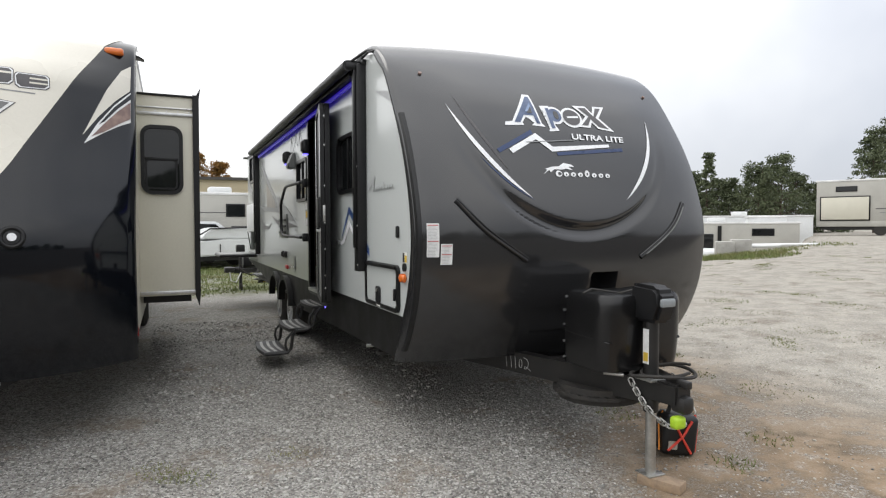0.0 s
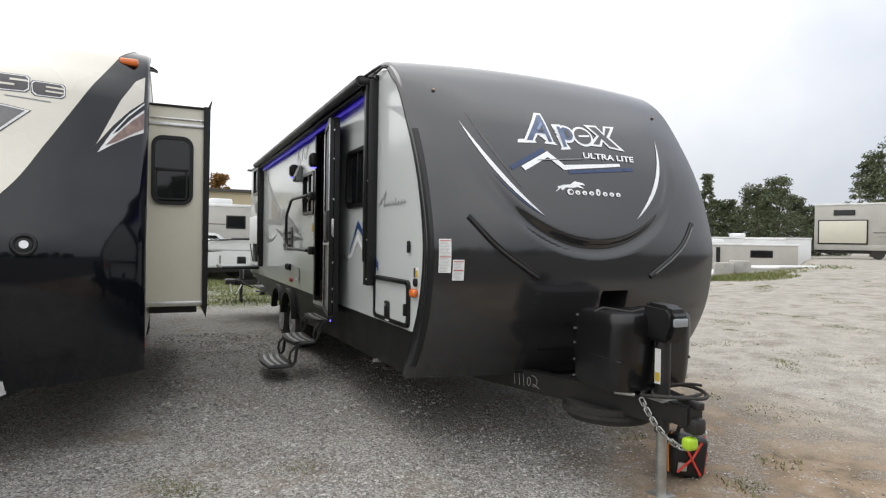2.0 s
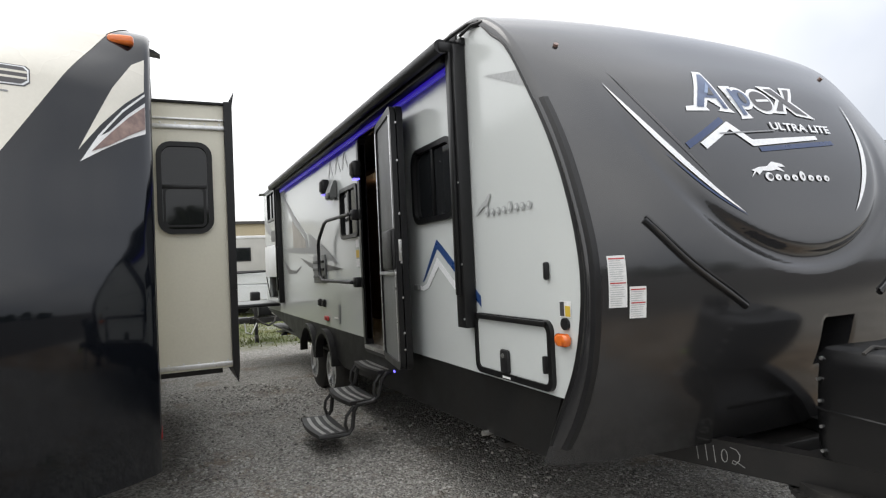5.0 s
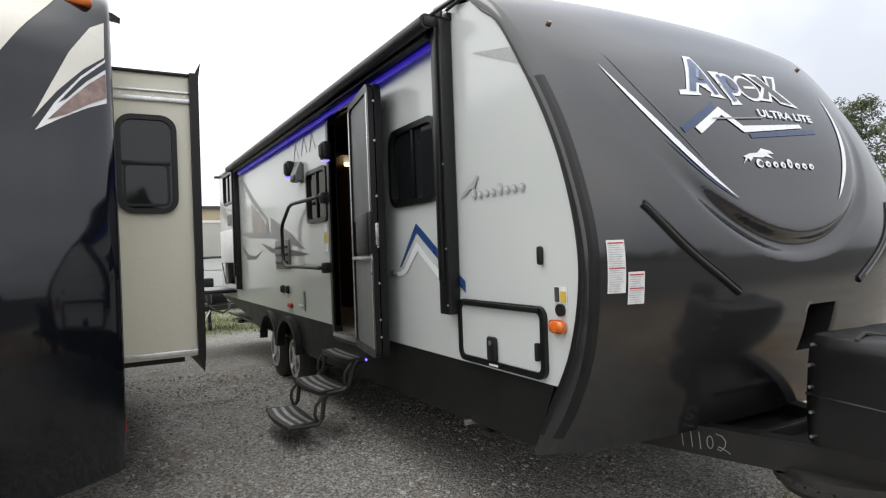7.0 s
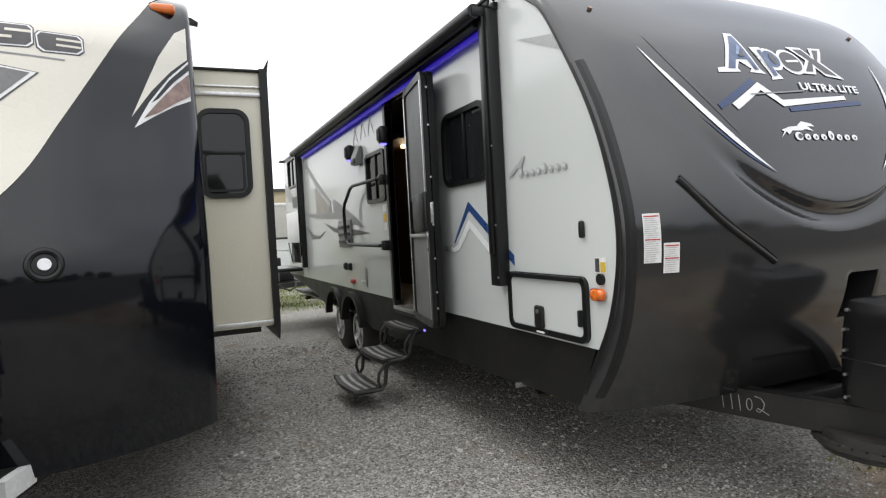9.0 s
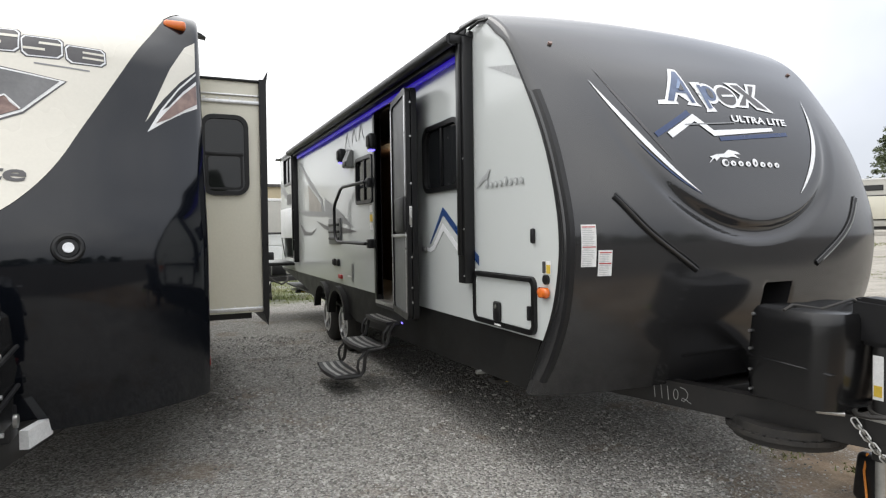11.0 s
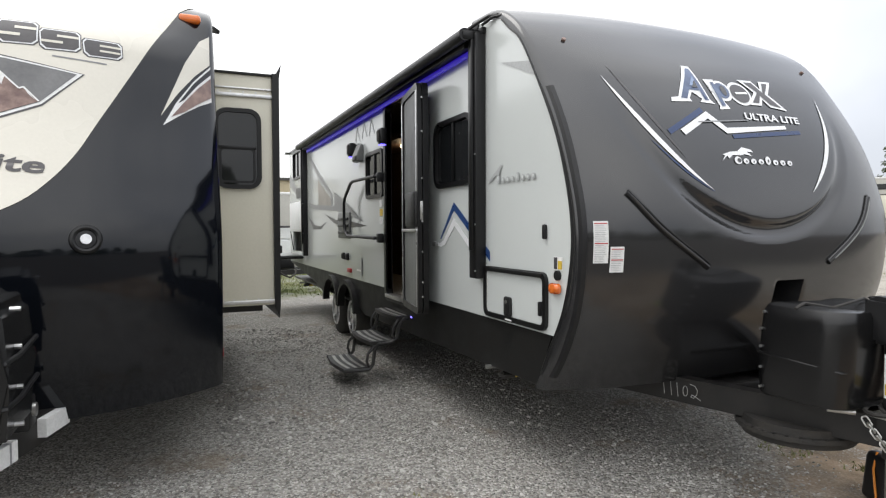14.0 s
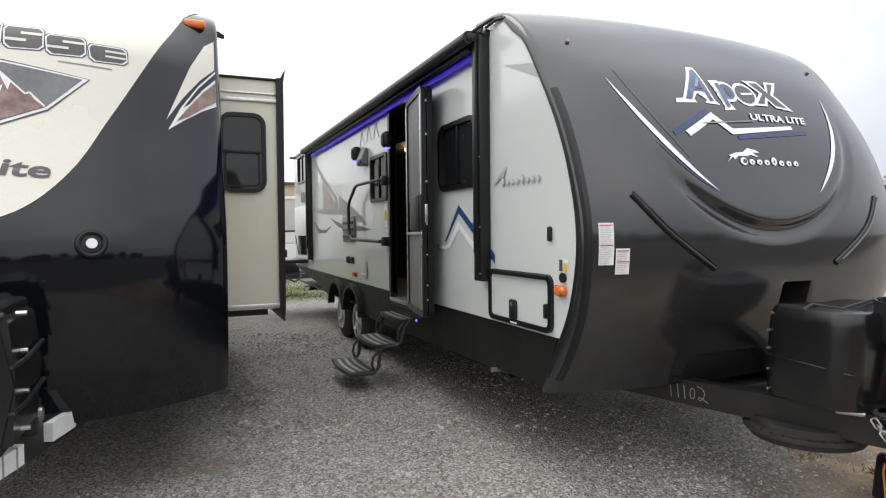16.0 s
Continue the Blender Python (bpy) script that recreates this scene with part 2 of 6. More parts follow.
def tube(bm, points, r, seg=8, closed=False):
    """A round bar swept along points."""
    pts = [Vector(p) for p in points]
    rings, n = [], len(pts)
    side = None
    for i, p in enumerate(pts):
        a = pts[(i - 1) % n] if closed or i else p
        b = pts[(i + 1) % n] if closed or i < n - 1 else p
        d = (b - a).normalized()
        side = (side - d * side.dot(d)).normalized() if side else d.orthogonal().normalized()
        up = d.cross(side)
        rings.append([bm.verts.new(p + r * (math.cos(2 * math.pi * k / seg) * side + math.sin(2 * math.pi * k / seg) * up)) for k in range(seg)])
    for i in range(n if closed else n - 1):
        for k in range(seg):
            bm.faces.new((rings[i][k], rings[i][(k + 1) % seg], rings[(i + 1) % n][(k + 1) % seg], rings[(i + 1) % n][k]))
    if not closed:
        bm.faces.new(rings[0][::-1])
        bm.faces.new(rings[-1])
    return bm


def prism(bm, poly, axis, a, b, bevel=0.0):
    """A flat outline extruded along an axis from a to b: for x the outline is (y, z), for y (x, z), for z (x, y)."""
    def at(p, t):
        return {"x": (t, p[0], p[1]), "y": (p[0], t, p[1]), "z": (p[0], p[1], t)}[axis]
    lo = [bm.verts.new(at(p, a)) for p in poly]
    hi = [bm.verts.new(at(p, b)) for p in poly]
    n = len(poly)
    bm.faces.new(lo[::-1])
    bm.faces.new(hi)
    for i in range(n):
        bm.faces.new((lo[i], lo[(i + 1) % n], hi[(i + 1) % n], hi[i]))
    if bevel:
        bmesh.ops.bevel(bm, geom=list({e for v in lo + hi for e in v.link_edges}), offset=bevel, segments=2, affect="EDGES")
    return bm


def rounded(a0, a1, b0, b1, r, seg=5):
    """A rectangle with round corners, as an outline."""
    pts = []
    for ca, cb, s in ((a1 - r, b1 - r, 0), (a0 + r, b1 - r, 90), (a0 + r, b0 + r, 180), (a1 - r, b0 + r, 270)):
        for k in range(seg + 1):
            t = radians(s + 90 * k / seg)
            pts.append((ca + r * math.cos(t), cb + r * math.sin(t)))
    return pts


def ring(bm, outer, inner, axis, a, b):
    """A frame between two outlines of the same count, extruded."""
    def at(p, t):
        return {"x": (t, p[0], p[1]), "y": (p[0], t, p[1]), "z": (p[0], p[1], t)}[axis]
    n = len(outer)
    v = [[bm.verts.new(at(p, t)) for p in line] for line, t in ((outer, a), (outer, b), (inner, b), (inner, a))]
    for k in range(4):
        for i in range(n):
            bm.faces.new((v[k][i], v[k][(i + 1) % n], v[(k + 1) % 4][(i + 1) % n], v[(k + 1) % 4][i]))
    return bm


def smooth_line(points, n):
    """A Catmull-Rom curve through points, n samples."""
    p = np.array(points, float)
    p = np.vstack([2 * p[0] - p[1], p, 2 * p[-1] - p[-2]])
    out, spans = [], len(p) - 3
    for i in range(n):
        s = i / (n - 1) * spans
        k = min(int(s), spans - 1)
        t = s - k
        a, b, c, d = p[k:k + 4]
        out.append(0.5 * (2 * b + (c - a) * t + (2 * a - 5 * b + 4 * c - d) * t * t + (3 * b - a - 3 * c + d) * t ** 3))
    return np.array(out)


def sheet(outline, place, step=0.03, thick=0.0015):
    """A thin film cut to an outline in the plane and laid on a curved surface by place(u, v, lift)."""
    bm = bmesh.new()
    bmesh.ops.triangulate(bm, faces=[bm.faces.new([bm.verts.new((u, v, 0)) for u, v in outline])])
    us, vs = [p[0] for p in outline], [p[1] for p in outline]
    for axis, lo, hi in ((0, min(us), max(us)), (1, min(vs), max(vs))):
        k = math.floor(lo / step) + 1
        while k * step < hi:
            co, no = [0, 0, 0], [0, 0, 0]
            co[axis], no[axis] = k * step, 1
            bmesh.ops.bisect_plane(bm, geom=bm.verts[:] + bm.edges[:] + bm.faces[:], plane_co=co, plane_no=no, dist=1e-5)
            k += 1
    bmesh.ops.triangulate(bm, faces=[f for f in bm.faces if len(f.verts) > 4])
    for v in bm.verts:
        v.co = place(v.co.x, v.co.y, thick)
    return bm


def oval(cx, cz, rx, rz, lean=0.0, n=28):
    return [(cx + rx * math.cos(2 * math.pi * k / n) + lean * rz * math.sin(2 * math.pi * k / n), cz + rz * math.sin(2 * math.pi * k / n)) for k in range(n)]


def wording(body, x0, x1, z0, z1, place, off, lean=0.0):
    """Words in the built-in font, fitted to a field and laid on a surface by place(u, v, lift)."""
    curve = bpy.data.curves.new("wording", "FONT")
    curve.body, curve.resolution_u, curve.offset = body, 3, 0.025
    holder = new("wording", curve)
    me = bpy.data.meshes.new_from_object(holder)
    bm = bmesh.new()
    bm.from_mesh(me)
    bpy.data.objects.remove(holder)
    bpy.data.curves.remove(curve)
    bpy.data.meshes.remove(me)
    xs, ys = [v.co.x for v in bm.verts], [v.co.y for v in bm.verts]
    for v in bm.verts:
        a, b = (v.co.x - min(xs)) / (max(xs) - min(xs)), (v.co.y - min(ys)) / (max(ys) - min(ys))
        v.co = place(x0 + a * (x1 - x0) + lean * b * (z1 - z0), z0 + b * (z1 - z0), off)
    return bm


def step01(a, b, v):
    t = min(1.0, max(0.0, (v - a) / (b - a)))
    return t * t * (3 - 2 * t)


# ---- ground ----
def terrain(x, y):
    d, az = math.hypot(x + 1.4, y + 3.6), math.degrees(math.atan2(x + 1.4, y + 3.6))
    right = step01(44, 57, az) * step01(120, 90, az)
    h = 0.8 * right * step01(10, 38, d)
    h -= 2.0 * step01(28, 35, d) * step01(35, 40, az) * step01(55.5, 53, az)
    near = step01(60, 8, d)
    h += 0.13 * step01(-2.2, 3.0, y) - 0.12 if d < 40 else 0.0
    return h + near * (0.02 * noise.noise((x * 0.5, y * 0.5, 0)) + 0.012 * noise.noise((x * 2.1, y * 2.1, 3)))


def ground_material():
    m = surface("gravel_and_sand", (0.2, 0.2, 0.2), rough=0.95)
    nt = m.node_tree
    bsdf = next(n for n in nt.nodes if n.type == "BSDF_PRINCIPLED")
    geo = next(n for n in nt.nodes if n.type == "NEW_GEOMETRY")

    def tex(kind, scale, **more):
        n = add(nt, kind, Scale=scale, **more)
        nt.links.new(geo.outputs["Position"], n.inputs["Vector"])
        return n

    def blend(a, b, f):
        n = nt.nodes.new("ShaderNodeMix")
        n.data_type = "RGBA"
        for k, v in ((6, a), (7, b)):
            if isinstance(v, tuple):
                n.inputs[k].default_value = (*v, 1)
            else:
                nt.links.new(v, n.inputs[k])
        nt.links.new(f, n.inputs[0])
        return n.outputs[2]

    def span(v, a, b, c=0.0, d=1.0):
        n = nt.nodes.new("ShaderNodeMapRange")
        n.interpolation_type = "SMOOTHSTEP"
        for key, val in zip(("From Min", "From Max", "To Min", "To Max"), (a, b, c, d)):
            n.inputs[key].default_value = val
        nt.links.new(v, n.inputs["Value"])
        return n.outputs[0]

    def calc(op, a, b):
        n = nt.nodes.new("ShaderNodeMath")
        n.operation = op
        for k, v in enumerate((a, b)):
            if isinstance(v, float):
                n.inputs[k].default_value = v
            else:
                nt.links.new(v, n.inputs[k])
        return n.outputs[0]

    cells = tex("ShaderNodeTexVoronoi", 74.0)
    cells2 = tex("ShaderNodeTexVoronoi", 118.0)
    grey = nt.nodes.new("ShaderNodeValToRGB")
    for pos, c in ((0.0, (0.08, 0.078, 0.074)), (1.0, (0.55, 0.535, 0.50))):
        e = grey.color_ramp.elements[int(pos)]
        e.position, e.color = pos, (*c, 1)
    sep = nt.nodes.new("ShaderNodeSeparateColor")
    nt.links.new(cells.outputs["Color"], sep.inputs[0])
    nt.links.new(sep.outputs[0], grey.inputs["Fac"])
    sep2 = nt.nodes.new("ShaderNodeSeparateColor")
    nt.links.new(cells2.outputs["Color"], sep2.inputs[0])
    stones = blend(grey.outputs[0], (0.245, 0.228, 0.20), span(sep2.outputs[1], 0.45, 0.55, 0.0, 0.6))
    large = tex("ShaderNodeTexNoise", 0.55, Detail=5.0, Roughness=0.6)
    mid = tex("ShaderNodeTexNoise", 2.6, Detail=5.0, Roughness=0.65)
    fine = tex("ShaderNodeTexNoise", 90.0, Detail=3.0)
    pos = nt.nodes.new("ShaderNodeSeparateXYZ")
    nt.links.new(geo.outputs["Position"], pos.inputs[0])
    wobble = calc("MULTIPLY_ADD", large.outputs["Fac"], 1.6)
    nt.nodes[-1].inputs[2].default_value = -0.8
    # dirt and sand in front of the hitch, pale dust on the open yard
    diag = calc("ADD", calc("MULTIPLY", pos.outputs[0], 0.75), calc("MULTIPLY", pos.outputs[1], -0.55))
    diag = calc("ADD", diag, wobble)
    sand = blend((0.27, 0.20, 0.135), (0.13, 0.097, 0.066), span(mid.outputs["Fac"], 0.4, 0.62))
    sand = blend(sand, (0.31, 0.26, 0.20), span(fine.outputs["Fac"], 0.45, 0.7, 0.0, 0.5))
    patch = tex("ShaderNodeTexNoise", 1.3, Detail=6.0, Roughness=0.7)
    sand = blend(sand, stones, calc("MULTIPLY", span(patch.outputs["Fac"], 0.50, 0.62), span(sep2.outputs[0], 0.25, 0.45)))
    yard = blend((0.375, 0.345, 0.295), (0.25, 0.23, 0.195), span(mid.outputs["Fac"], 0.35, 0.65))
    yard = blend(yard, (0.17, 0.14, 0.105), span(patch.outputs["Fac"], 0.53, 0.66, 0.0, 0.75))
    yard = blend(yard, stones, span(sep2.outputs[2], 0.4, 0.55, 0.0, 0.65))
    east = span(calc("ADD", pos.outputs[0], wobble), 2.6, 4.4)
    far = span(calc("ADD", pos.outputs[1], wobble), 9.0, 10.2)
    colour = blend(stones, sand, calc("MULTIPLY", span(diag, 0.9, 1.5), span(mid.outputs["Fac"], 0.30, 0.45, 0.45, 1.0)))
    colour = blend(colour, (0.21, 0.165, 0.12), span(patch.outputs["Fac"], 0.52, 0.66, 0.0, 0.6))
    colour = blend(colour, yard, east)
    colour = blend(colour, (0.115, 0.135, 0.05), calc("MULTIPLY", calc("MULTIPLY", far, calc("ADD", 0.35, span(patch.outputs["Fac"], 0.42, 0.55, 0.0, 0.55))), calc("SUBTRACT", 1.0, east)))
    # unseen ground behind the camera, darkened so the glossy noses reflect black low down
    behind_dark = span(calc("ADD", pos.outputs[1], wobble), -3.2, -5.0)
    colour = blend(colour, (0.06, 0.057, 0.053), calc("MULTIPLY", behind_dark, span(mid.outputs["Fac"], 0.3, 0.6, 0.75, 0.95)))
    nt.links.new(colour, bsdf.inputs["Base Color"])
    for link in list(bsdf.inputs["Roughness"].links):
        nt.links.remove(link)
    bsdf.inputs["Roughness"].default_value = 0.95
    bsdf.inputs["Specular IOR Level"].default_value = 0.2
    hgt = calc("MULTIPLY", calc("SUBTRACT", 1.0, cells.outputs["Distance"]), calc("SUBTRACT", 1.0, calc("MULTIPLY", span(diag, 0.9, 1.5), 0.75)))
    b = add(nt, "ShaderNodeBump", Strength=0.8, Distance=0.018)
    nt.links.new(hgt, b.inputs["Height"])
    nt.links.new(b.outputs[0], bsdf.inputs["Normal"])
    return m


GROUND = ground_material()


def axis_steps(fine_lo, fine_hi, step, far):
    out = list(np.arange(fine_lo, fine_hi + step / 2, step))
    d = step
    while out[-1] < far:
        d *= 1.25
        out.append(out[-1] + d)
    d = step
    while out[0] > -far:
        d *= 1.25
        out.insert(0, out[0] - d)
    return out


bm = bmesh.new()
gx, gy = axis_steps(-6, 26, 0.4, 900), axis_steps(-8, 24, 0.4, 900)
rows = [[bm.verts.new((x, y, terrain(x, y))) for x in gx] for y in gy]
for a, b in zip(rows, rows[1:]):
    for k in range(len(gx) - 1):
        bm.faces.new((a[k], a[k + 1], b[k + 1], b[k]))
tagged(part("ground", bm, GROUND, None, angle=180), "grey crushed gravel yard with sandy dirt patches", "ground", kind="structure")


# ---- caps: curved nose of a trailer ----
class Nose:
    """A moulded front: an edge line (y, z) at both sides, pushed forward towards the middle."""

    def __init__(self, x0, x1, edge, inner, bulge, power, relief=None, crown=0.05):
        self.x0, self.x1, self.mid, self.half = x0, x1, (x0 + x1) / 2, (x1 - x0) / 2
        self.edge, self.inner = smooth_line(edge, 150), smooth_line(inner, 150)
        self.bulge, self.power, self.relief, self.crown = bulge, power, relief, crown
        self.top = self.edge[-1][1]

    def push(self, x, z):
        u = min(1.0, abs(x - self.mid) / self.half)
        w = 1 - 0.8 * step01(self.top - 0.55, self.top, z)
        return self.bulge * (1 - u ** self.power) * w

    def forward(self, x, z):
        y = float(np.interp(z, self.edge[:, 1], self.edge[:, 0])) - self.push(x, z)
        return y + (self.relief(x, z) if self.relief else 0)

    def lift(self, x, z):
        u = min(1.0, abs(x - self.mid) / self.half)
        return self.crown * (1 - u * u) * step01(self.top - 0.35, self.top, z)

    def place(self, x, z, off):
        e = 0.01
        y = self.forward(x, z)
        n = Vector(((self.forward(x + e, z) - self.forward(x - e, z)) / (2 * e), -1, (self.forward(x, z + e) - self.forward(x, z - e)) / (2 * e))).normalized()
        return Vector((x, y, z + self.lift(x, z))) + n * off

    def mesh(self, columns=170, corner=0.045):
        bm = bmesh.new()
        rows = []
        for (ye, z), (yi, zi) in zip(self.edge, self.inner):
            line = [(self.x0 - 0.004, yi, zi), (self.x0 - 0.006, ye + (yi - ye) * 0.7, z + (zi - z) * 0.7), (self.x0 - 0.004, ye + (yi - ye) * 0.4, z + (zi - z) * 0.4), (self.x0 + 0.006, ye + (yi - ye) * 0.15, z + (zi - z) * 0.15)]
            mid = []
            for k in range(columns + 1):
                u = -math.cos(math.pi * k / columns) * 0.35 + (2 * k / columns - 1) * 0.65
                x = self.mid + u * (self.half - 0.02)
                y = self.forward(x, z)
                mid.append((x, y, z + self.lift(x, z)))
            other = [(self.x0 + self.x1 - p[0], p[1], p[2]) for p in line[::-1]]
            rows.append([bm.verts.new(p) for p in line + mid + other])
        for a, b in zip(rows, rows[1:]):
            for k in range(len(a) - 1):
                bm.faces.new((a[k], a[k + 1], b[k + 1], b[k]))
        return bm


def arc(p, q, sag, n=14):
    """Points from p to q, bowed to the side by sag."""
    p, q = np.array(p, float), np.array(q, float)
    d = q - p
    side = np.array((-d[1], d[0])) / np.linalg.norm(d)
    return [tuple(p + d * t + side * sag * 4 * t * (1 - t)) for t in np.linspace(0, 1, n)]


# ---- the charcoal trailer ----
W = 2.43
silver_trailer = thing("travel_trailer", (1.2, 3.5, 0), "silver travel trailer with a charcoal moulded nose, door open, steps down", "travel trailer")


def nose_relief(x, z):
    r = math.hypot(x - 1.19, z - 2.245)
    low = 0.3 * step01(2.15, 1.7, z) + 0.7 * step01(1.70, 1.44, z)
    y = -0.010 * step01(0.87, 0.82, r) * low * step01(0.0, 0.55, r)
    y += 0.032 * step01(0.832, 0.878, r) * step01(0.955, 0.895, r) * low
    y += 0.20 * step01(0.115, 0.095, abs(x - 1.37)) * step01(1.062, 1.045, z) * step01(0.84, 0.87, z)
    return y


EDGE = [(0.24, 0.48), (0.08, 0.69), (-0.04, 0.94), (-0.088, 1.20), (-0.085, 1.43), (-0.01, 1.70), (0.09, 1.94), (0.23, 2.18), (0.43, 2.47), (0.60, 2.63), (0.80, 2.735), (1.1, 2.765)]
INNER = [(0.31, 0.48), (0.19, 0.69), (0.048, 0.94), (-0.022, 1.20), (-0.022, 1.43), (0.045, 1.70), (0.145, 1.94), (0.29, 2.19), (0.465, 2.45), (0.60, 2.56), (0.76, 2.67), (1.1, 2.715)]
nose = Nose(0.0, W, EDGE, INNER, 0.135, 3.5, nose_relief)
cap = part("front_cap", nose.mesh(), CHARCOAL, silver_trailer, "glossy charcoal fibreglass nose cap", angle=60)

# side wall on the door side, with its openings
DOOR = (2.32, 2.95, 0.74, 2.52)
WIN1, WIN2, WIN3 = (1.10, 1.73, 1.685, 2.155), (3.05, 3.60, 1.69, 2.14), (7.28, 8.0, 2.20, 2.64)
KITCHEN = (6.95, 8.15, 0.98, 1.52)
BOX1 = (0.185, 0.912, 0.815, 1.135)
REAR, WALL_TOP, WALL_BOT = 8.4, 2.70, 0.80


def panel_wall(x_out, thick, front, openings, rear, z0, z1, join=1.0):
    """A flat side wall whose front edge follows the nose, with openings cut through."""
    bm = bmesh.new()
    ys = sorted({rear, join} | {v for o in openings for v in o[:2]})
    zs = sorted({z0, z1} | {v for o in openings for v in o[2:]})
    ys, zs = [y for y in ys if y >= join], [z for z in zs if z0 <= z <= z1]
    for a, b in zip(ys, ys[1:]):
        for c, d in zip(zs, zs[1:]):
            if any(o[0] - 1e-6 <= a and b <= o[1] + 1e-6 and o[2] - 1e-6 <= c and d <= o[3] + 1e-6 for o in openings):
                continue
            bm.faces.new([bm.verts.new((x_out, y, z)) for y, z in ((a, c), (b, c), (b, d), (a, d))])
    zz = sorted(set(zs) | set(np.linspace(z0, z1, 40)))
    for c, d in zip(zz, zz[1:]):
        fa, fb = (float(np.interp(z, front[:, 1], front[:, 0])) for z in (c, d))
        if min(fa, fb) < join:
            bm.faces.new([bm.verts.new((x_out, y, z)) for y, z in ((min(fa, join - 0.002), c), (join, c), (join, d), (min(fb, join - 0.001), d))])
    bmesh.ops.remove_doubles(bm, verts=bm.verts[:], dist=1e-5)
    made = bmesh.ops.extrude_face_region(bm, geom=bm.faces[:])
    for v in made["geom"]:
        if isinstance(v, bmesh.types.BMVert):
            v.co.x += thick
    return bm


part("side_wall", panel_wall(0.0, 0.04, nose.inner, (DOOR, WIN1, WIN2, WIN3, KITCHEN), REAR, WALL_BOT, WALL_TOP), SILVER, silver_trailer, "silver-white fibreglass side wall")
part("side_wall", panel_wall(W - 0.04, 0.04, nose.inner, (), REAR, WALL_BOT, WALL_TOP), SILVER, silver_trailer, "silver-white fibreglass side wall")
part("rear_wall", cube(0, W, REAR, REAR + 0.04, WALL_BOT, WALL_TOP + 0.03), SILVER, silver_trailer)
bm = bmesh.new()
prism(bm, [(0.0, 2.70), (0.02, 2.735), (0.6, 2.80), (W / 2, 2.815), (W - 0.6, 2.80), (W - 0.02, 2.735), (W, 2.70)], "y", 1.09, REAR + 0.06)
part("roof", bm, ROOF, silver_trailer, "grey roof membrane")
part("floor_deck", cube(0.05, W - 0.05, 0.45, REAR, 0.70, 0.74), INTERIOR_FLOOR, silver_trailer)
bm = bmesh.new()
box(bm, 0.9, 0.95, 2.0, 6.6, 0.74, 2.68)
box(bm, 0.05, 0.9, 1.98, 2.02, 0.74, 2.68)
box(bm, 0.05, 2.3, 6.58, 6.62, 0.74, 2.68)
part("partition", bm, INTERIOR, silver_trailer, "dark wood interior panelling")

# skirt below the wall, kicked up behind the wheels, with arches
bm = bmesh.new()
line = [(0.30, 0.50), (3.75, 0.44)]
for c in (4.40, 5.20):
    line += [(c - 0.38 * math.cos(radians(a)), 0.42 + 0.33 * math.sin(radians(a))) for a in range(15, 166, 15)]
line += [(5.62, 0.47), (6.6, 0.62), (REAR, 0.78), (REAR, 0.80), (6.95, 0.80), (4.0, 0.80), (2.95, 0.80), (2.95, 0.73), (2.32, 0.73), (2.32, 0.80), (0.16, 0.80)]
prism(bm, line, "x", 0.004, 0.03)
part("skirt", bm, SKIRT, silver_trailer, "dark grey metal lower skirt")
bm = bmesh.new()
prism(bm, [(0.30, 0.50), (REAR, 0.6), (REAR, 0.80), (0.16, 0.80)], "x", W - 0.03, W - 0.004)
part("skirt", bm, SKIRT, silver_trailer, "dark grey metal lower skirt")
part("belly_pan", cube(0.06, W - 0.06, 0.32, REAR, 0.50, 0.53), FRAME_STEEL, silver_trailer, "black underbody")
for c in (4.40, 5.20):
    pts = [(c - 0.40 * math.cos(radians(a)), 0.42 + 0.35 * math.sin(radians(a))) for a in range(0, 181, 12)]
    inn = [(c - 0.35 * math.cos(radians(a)), 0.42 + 0.30 * math.sin(radians(a))) for a in range(0, 181, 12)]
    bm = prism(bmesh.new(), pts + inn[::-1], "x", -0.055, 0.03)
    part("fender", bm, SKIRT, silver_trailer, "grey plastic wheel arch")


def wheel(x, y, z, r, parent, side=-1):
    bm = bmesh.new()
    prof = [(0.0, r * 0.60), (0.03, r * 0.90), (0.06, r * 0.985), (0.10, r), (0.15, r), (0.18, r * 0.985), (0.21, r * 0.9), (0.22, r * 0.6)]
    n = 40
    rings = [[bm.verts.new((x - side * d, y + rr * math.cos(2 * math.pi * k / n), z + rr * math.sin(2 * math.pi * k / n))) for k in range(n)] for d, rr in prof]
    for a, b in zip(rings, rings[1:]):
        for k in range(n):
            bm.faces.new((a[k], a[(k + 1) % n], b[(k + 1) % n], b[k]))
    whl = part("wheel", bm, RUBBER, parent, "black tyre on an aluminium rim")
    bm = bmesh.new()
    ro, ri = [(y + r * .61 * math.cos(2 * math.pi * k / 40), z + r * .61 * math.sin(2 * math.pi * k / 40)) for k in range(40)], [(y + r * .52 * math.cos(2 * math.pi * k / 40), z + r * .52 * math.sin(2 * math.pi * k / 40)) for k in range(40)]
    ring(bm, ro, ri, "x", x, x - side * 0.16)
    for k in range(5):
        a = 2 * math.pi * k / 5 + 0.3
        m = Matrix.Translation((x - side * 0.03, y, z)) @ Matrix.Rotation(a, 4, "X")
        box(bm, -0.018, 0.018, -0.036, 0.036, 0.03, r * 0.55, 0.01, m)
    rod(bm, (x - side * 0.0, y, z), (x - side * 0.08, y, z), 0.07)
    part("rim", bm, ALUMINIUM, whl, "five-spoke aluminium rim")
    part("brake_drum", rod(bmesh.new(), (x - side * 0.10, y, z), (x - side * 0.2, y, z), r * 0.5, seg=24), FRAME_STEEL, whl)
    return whl


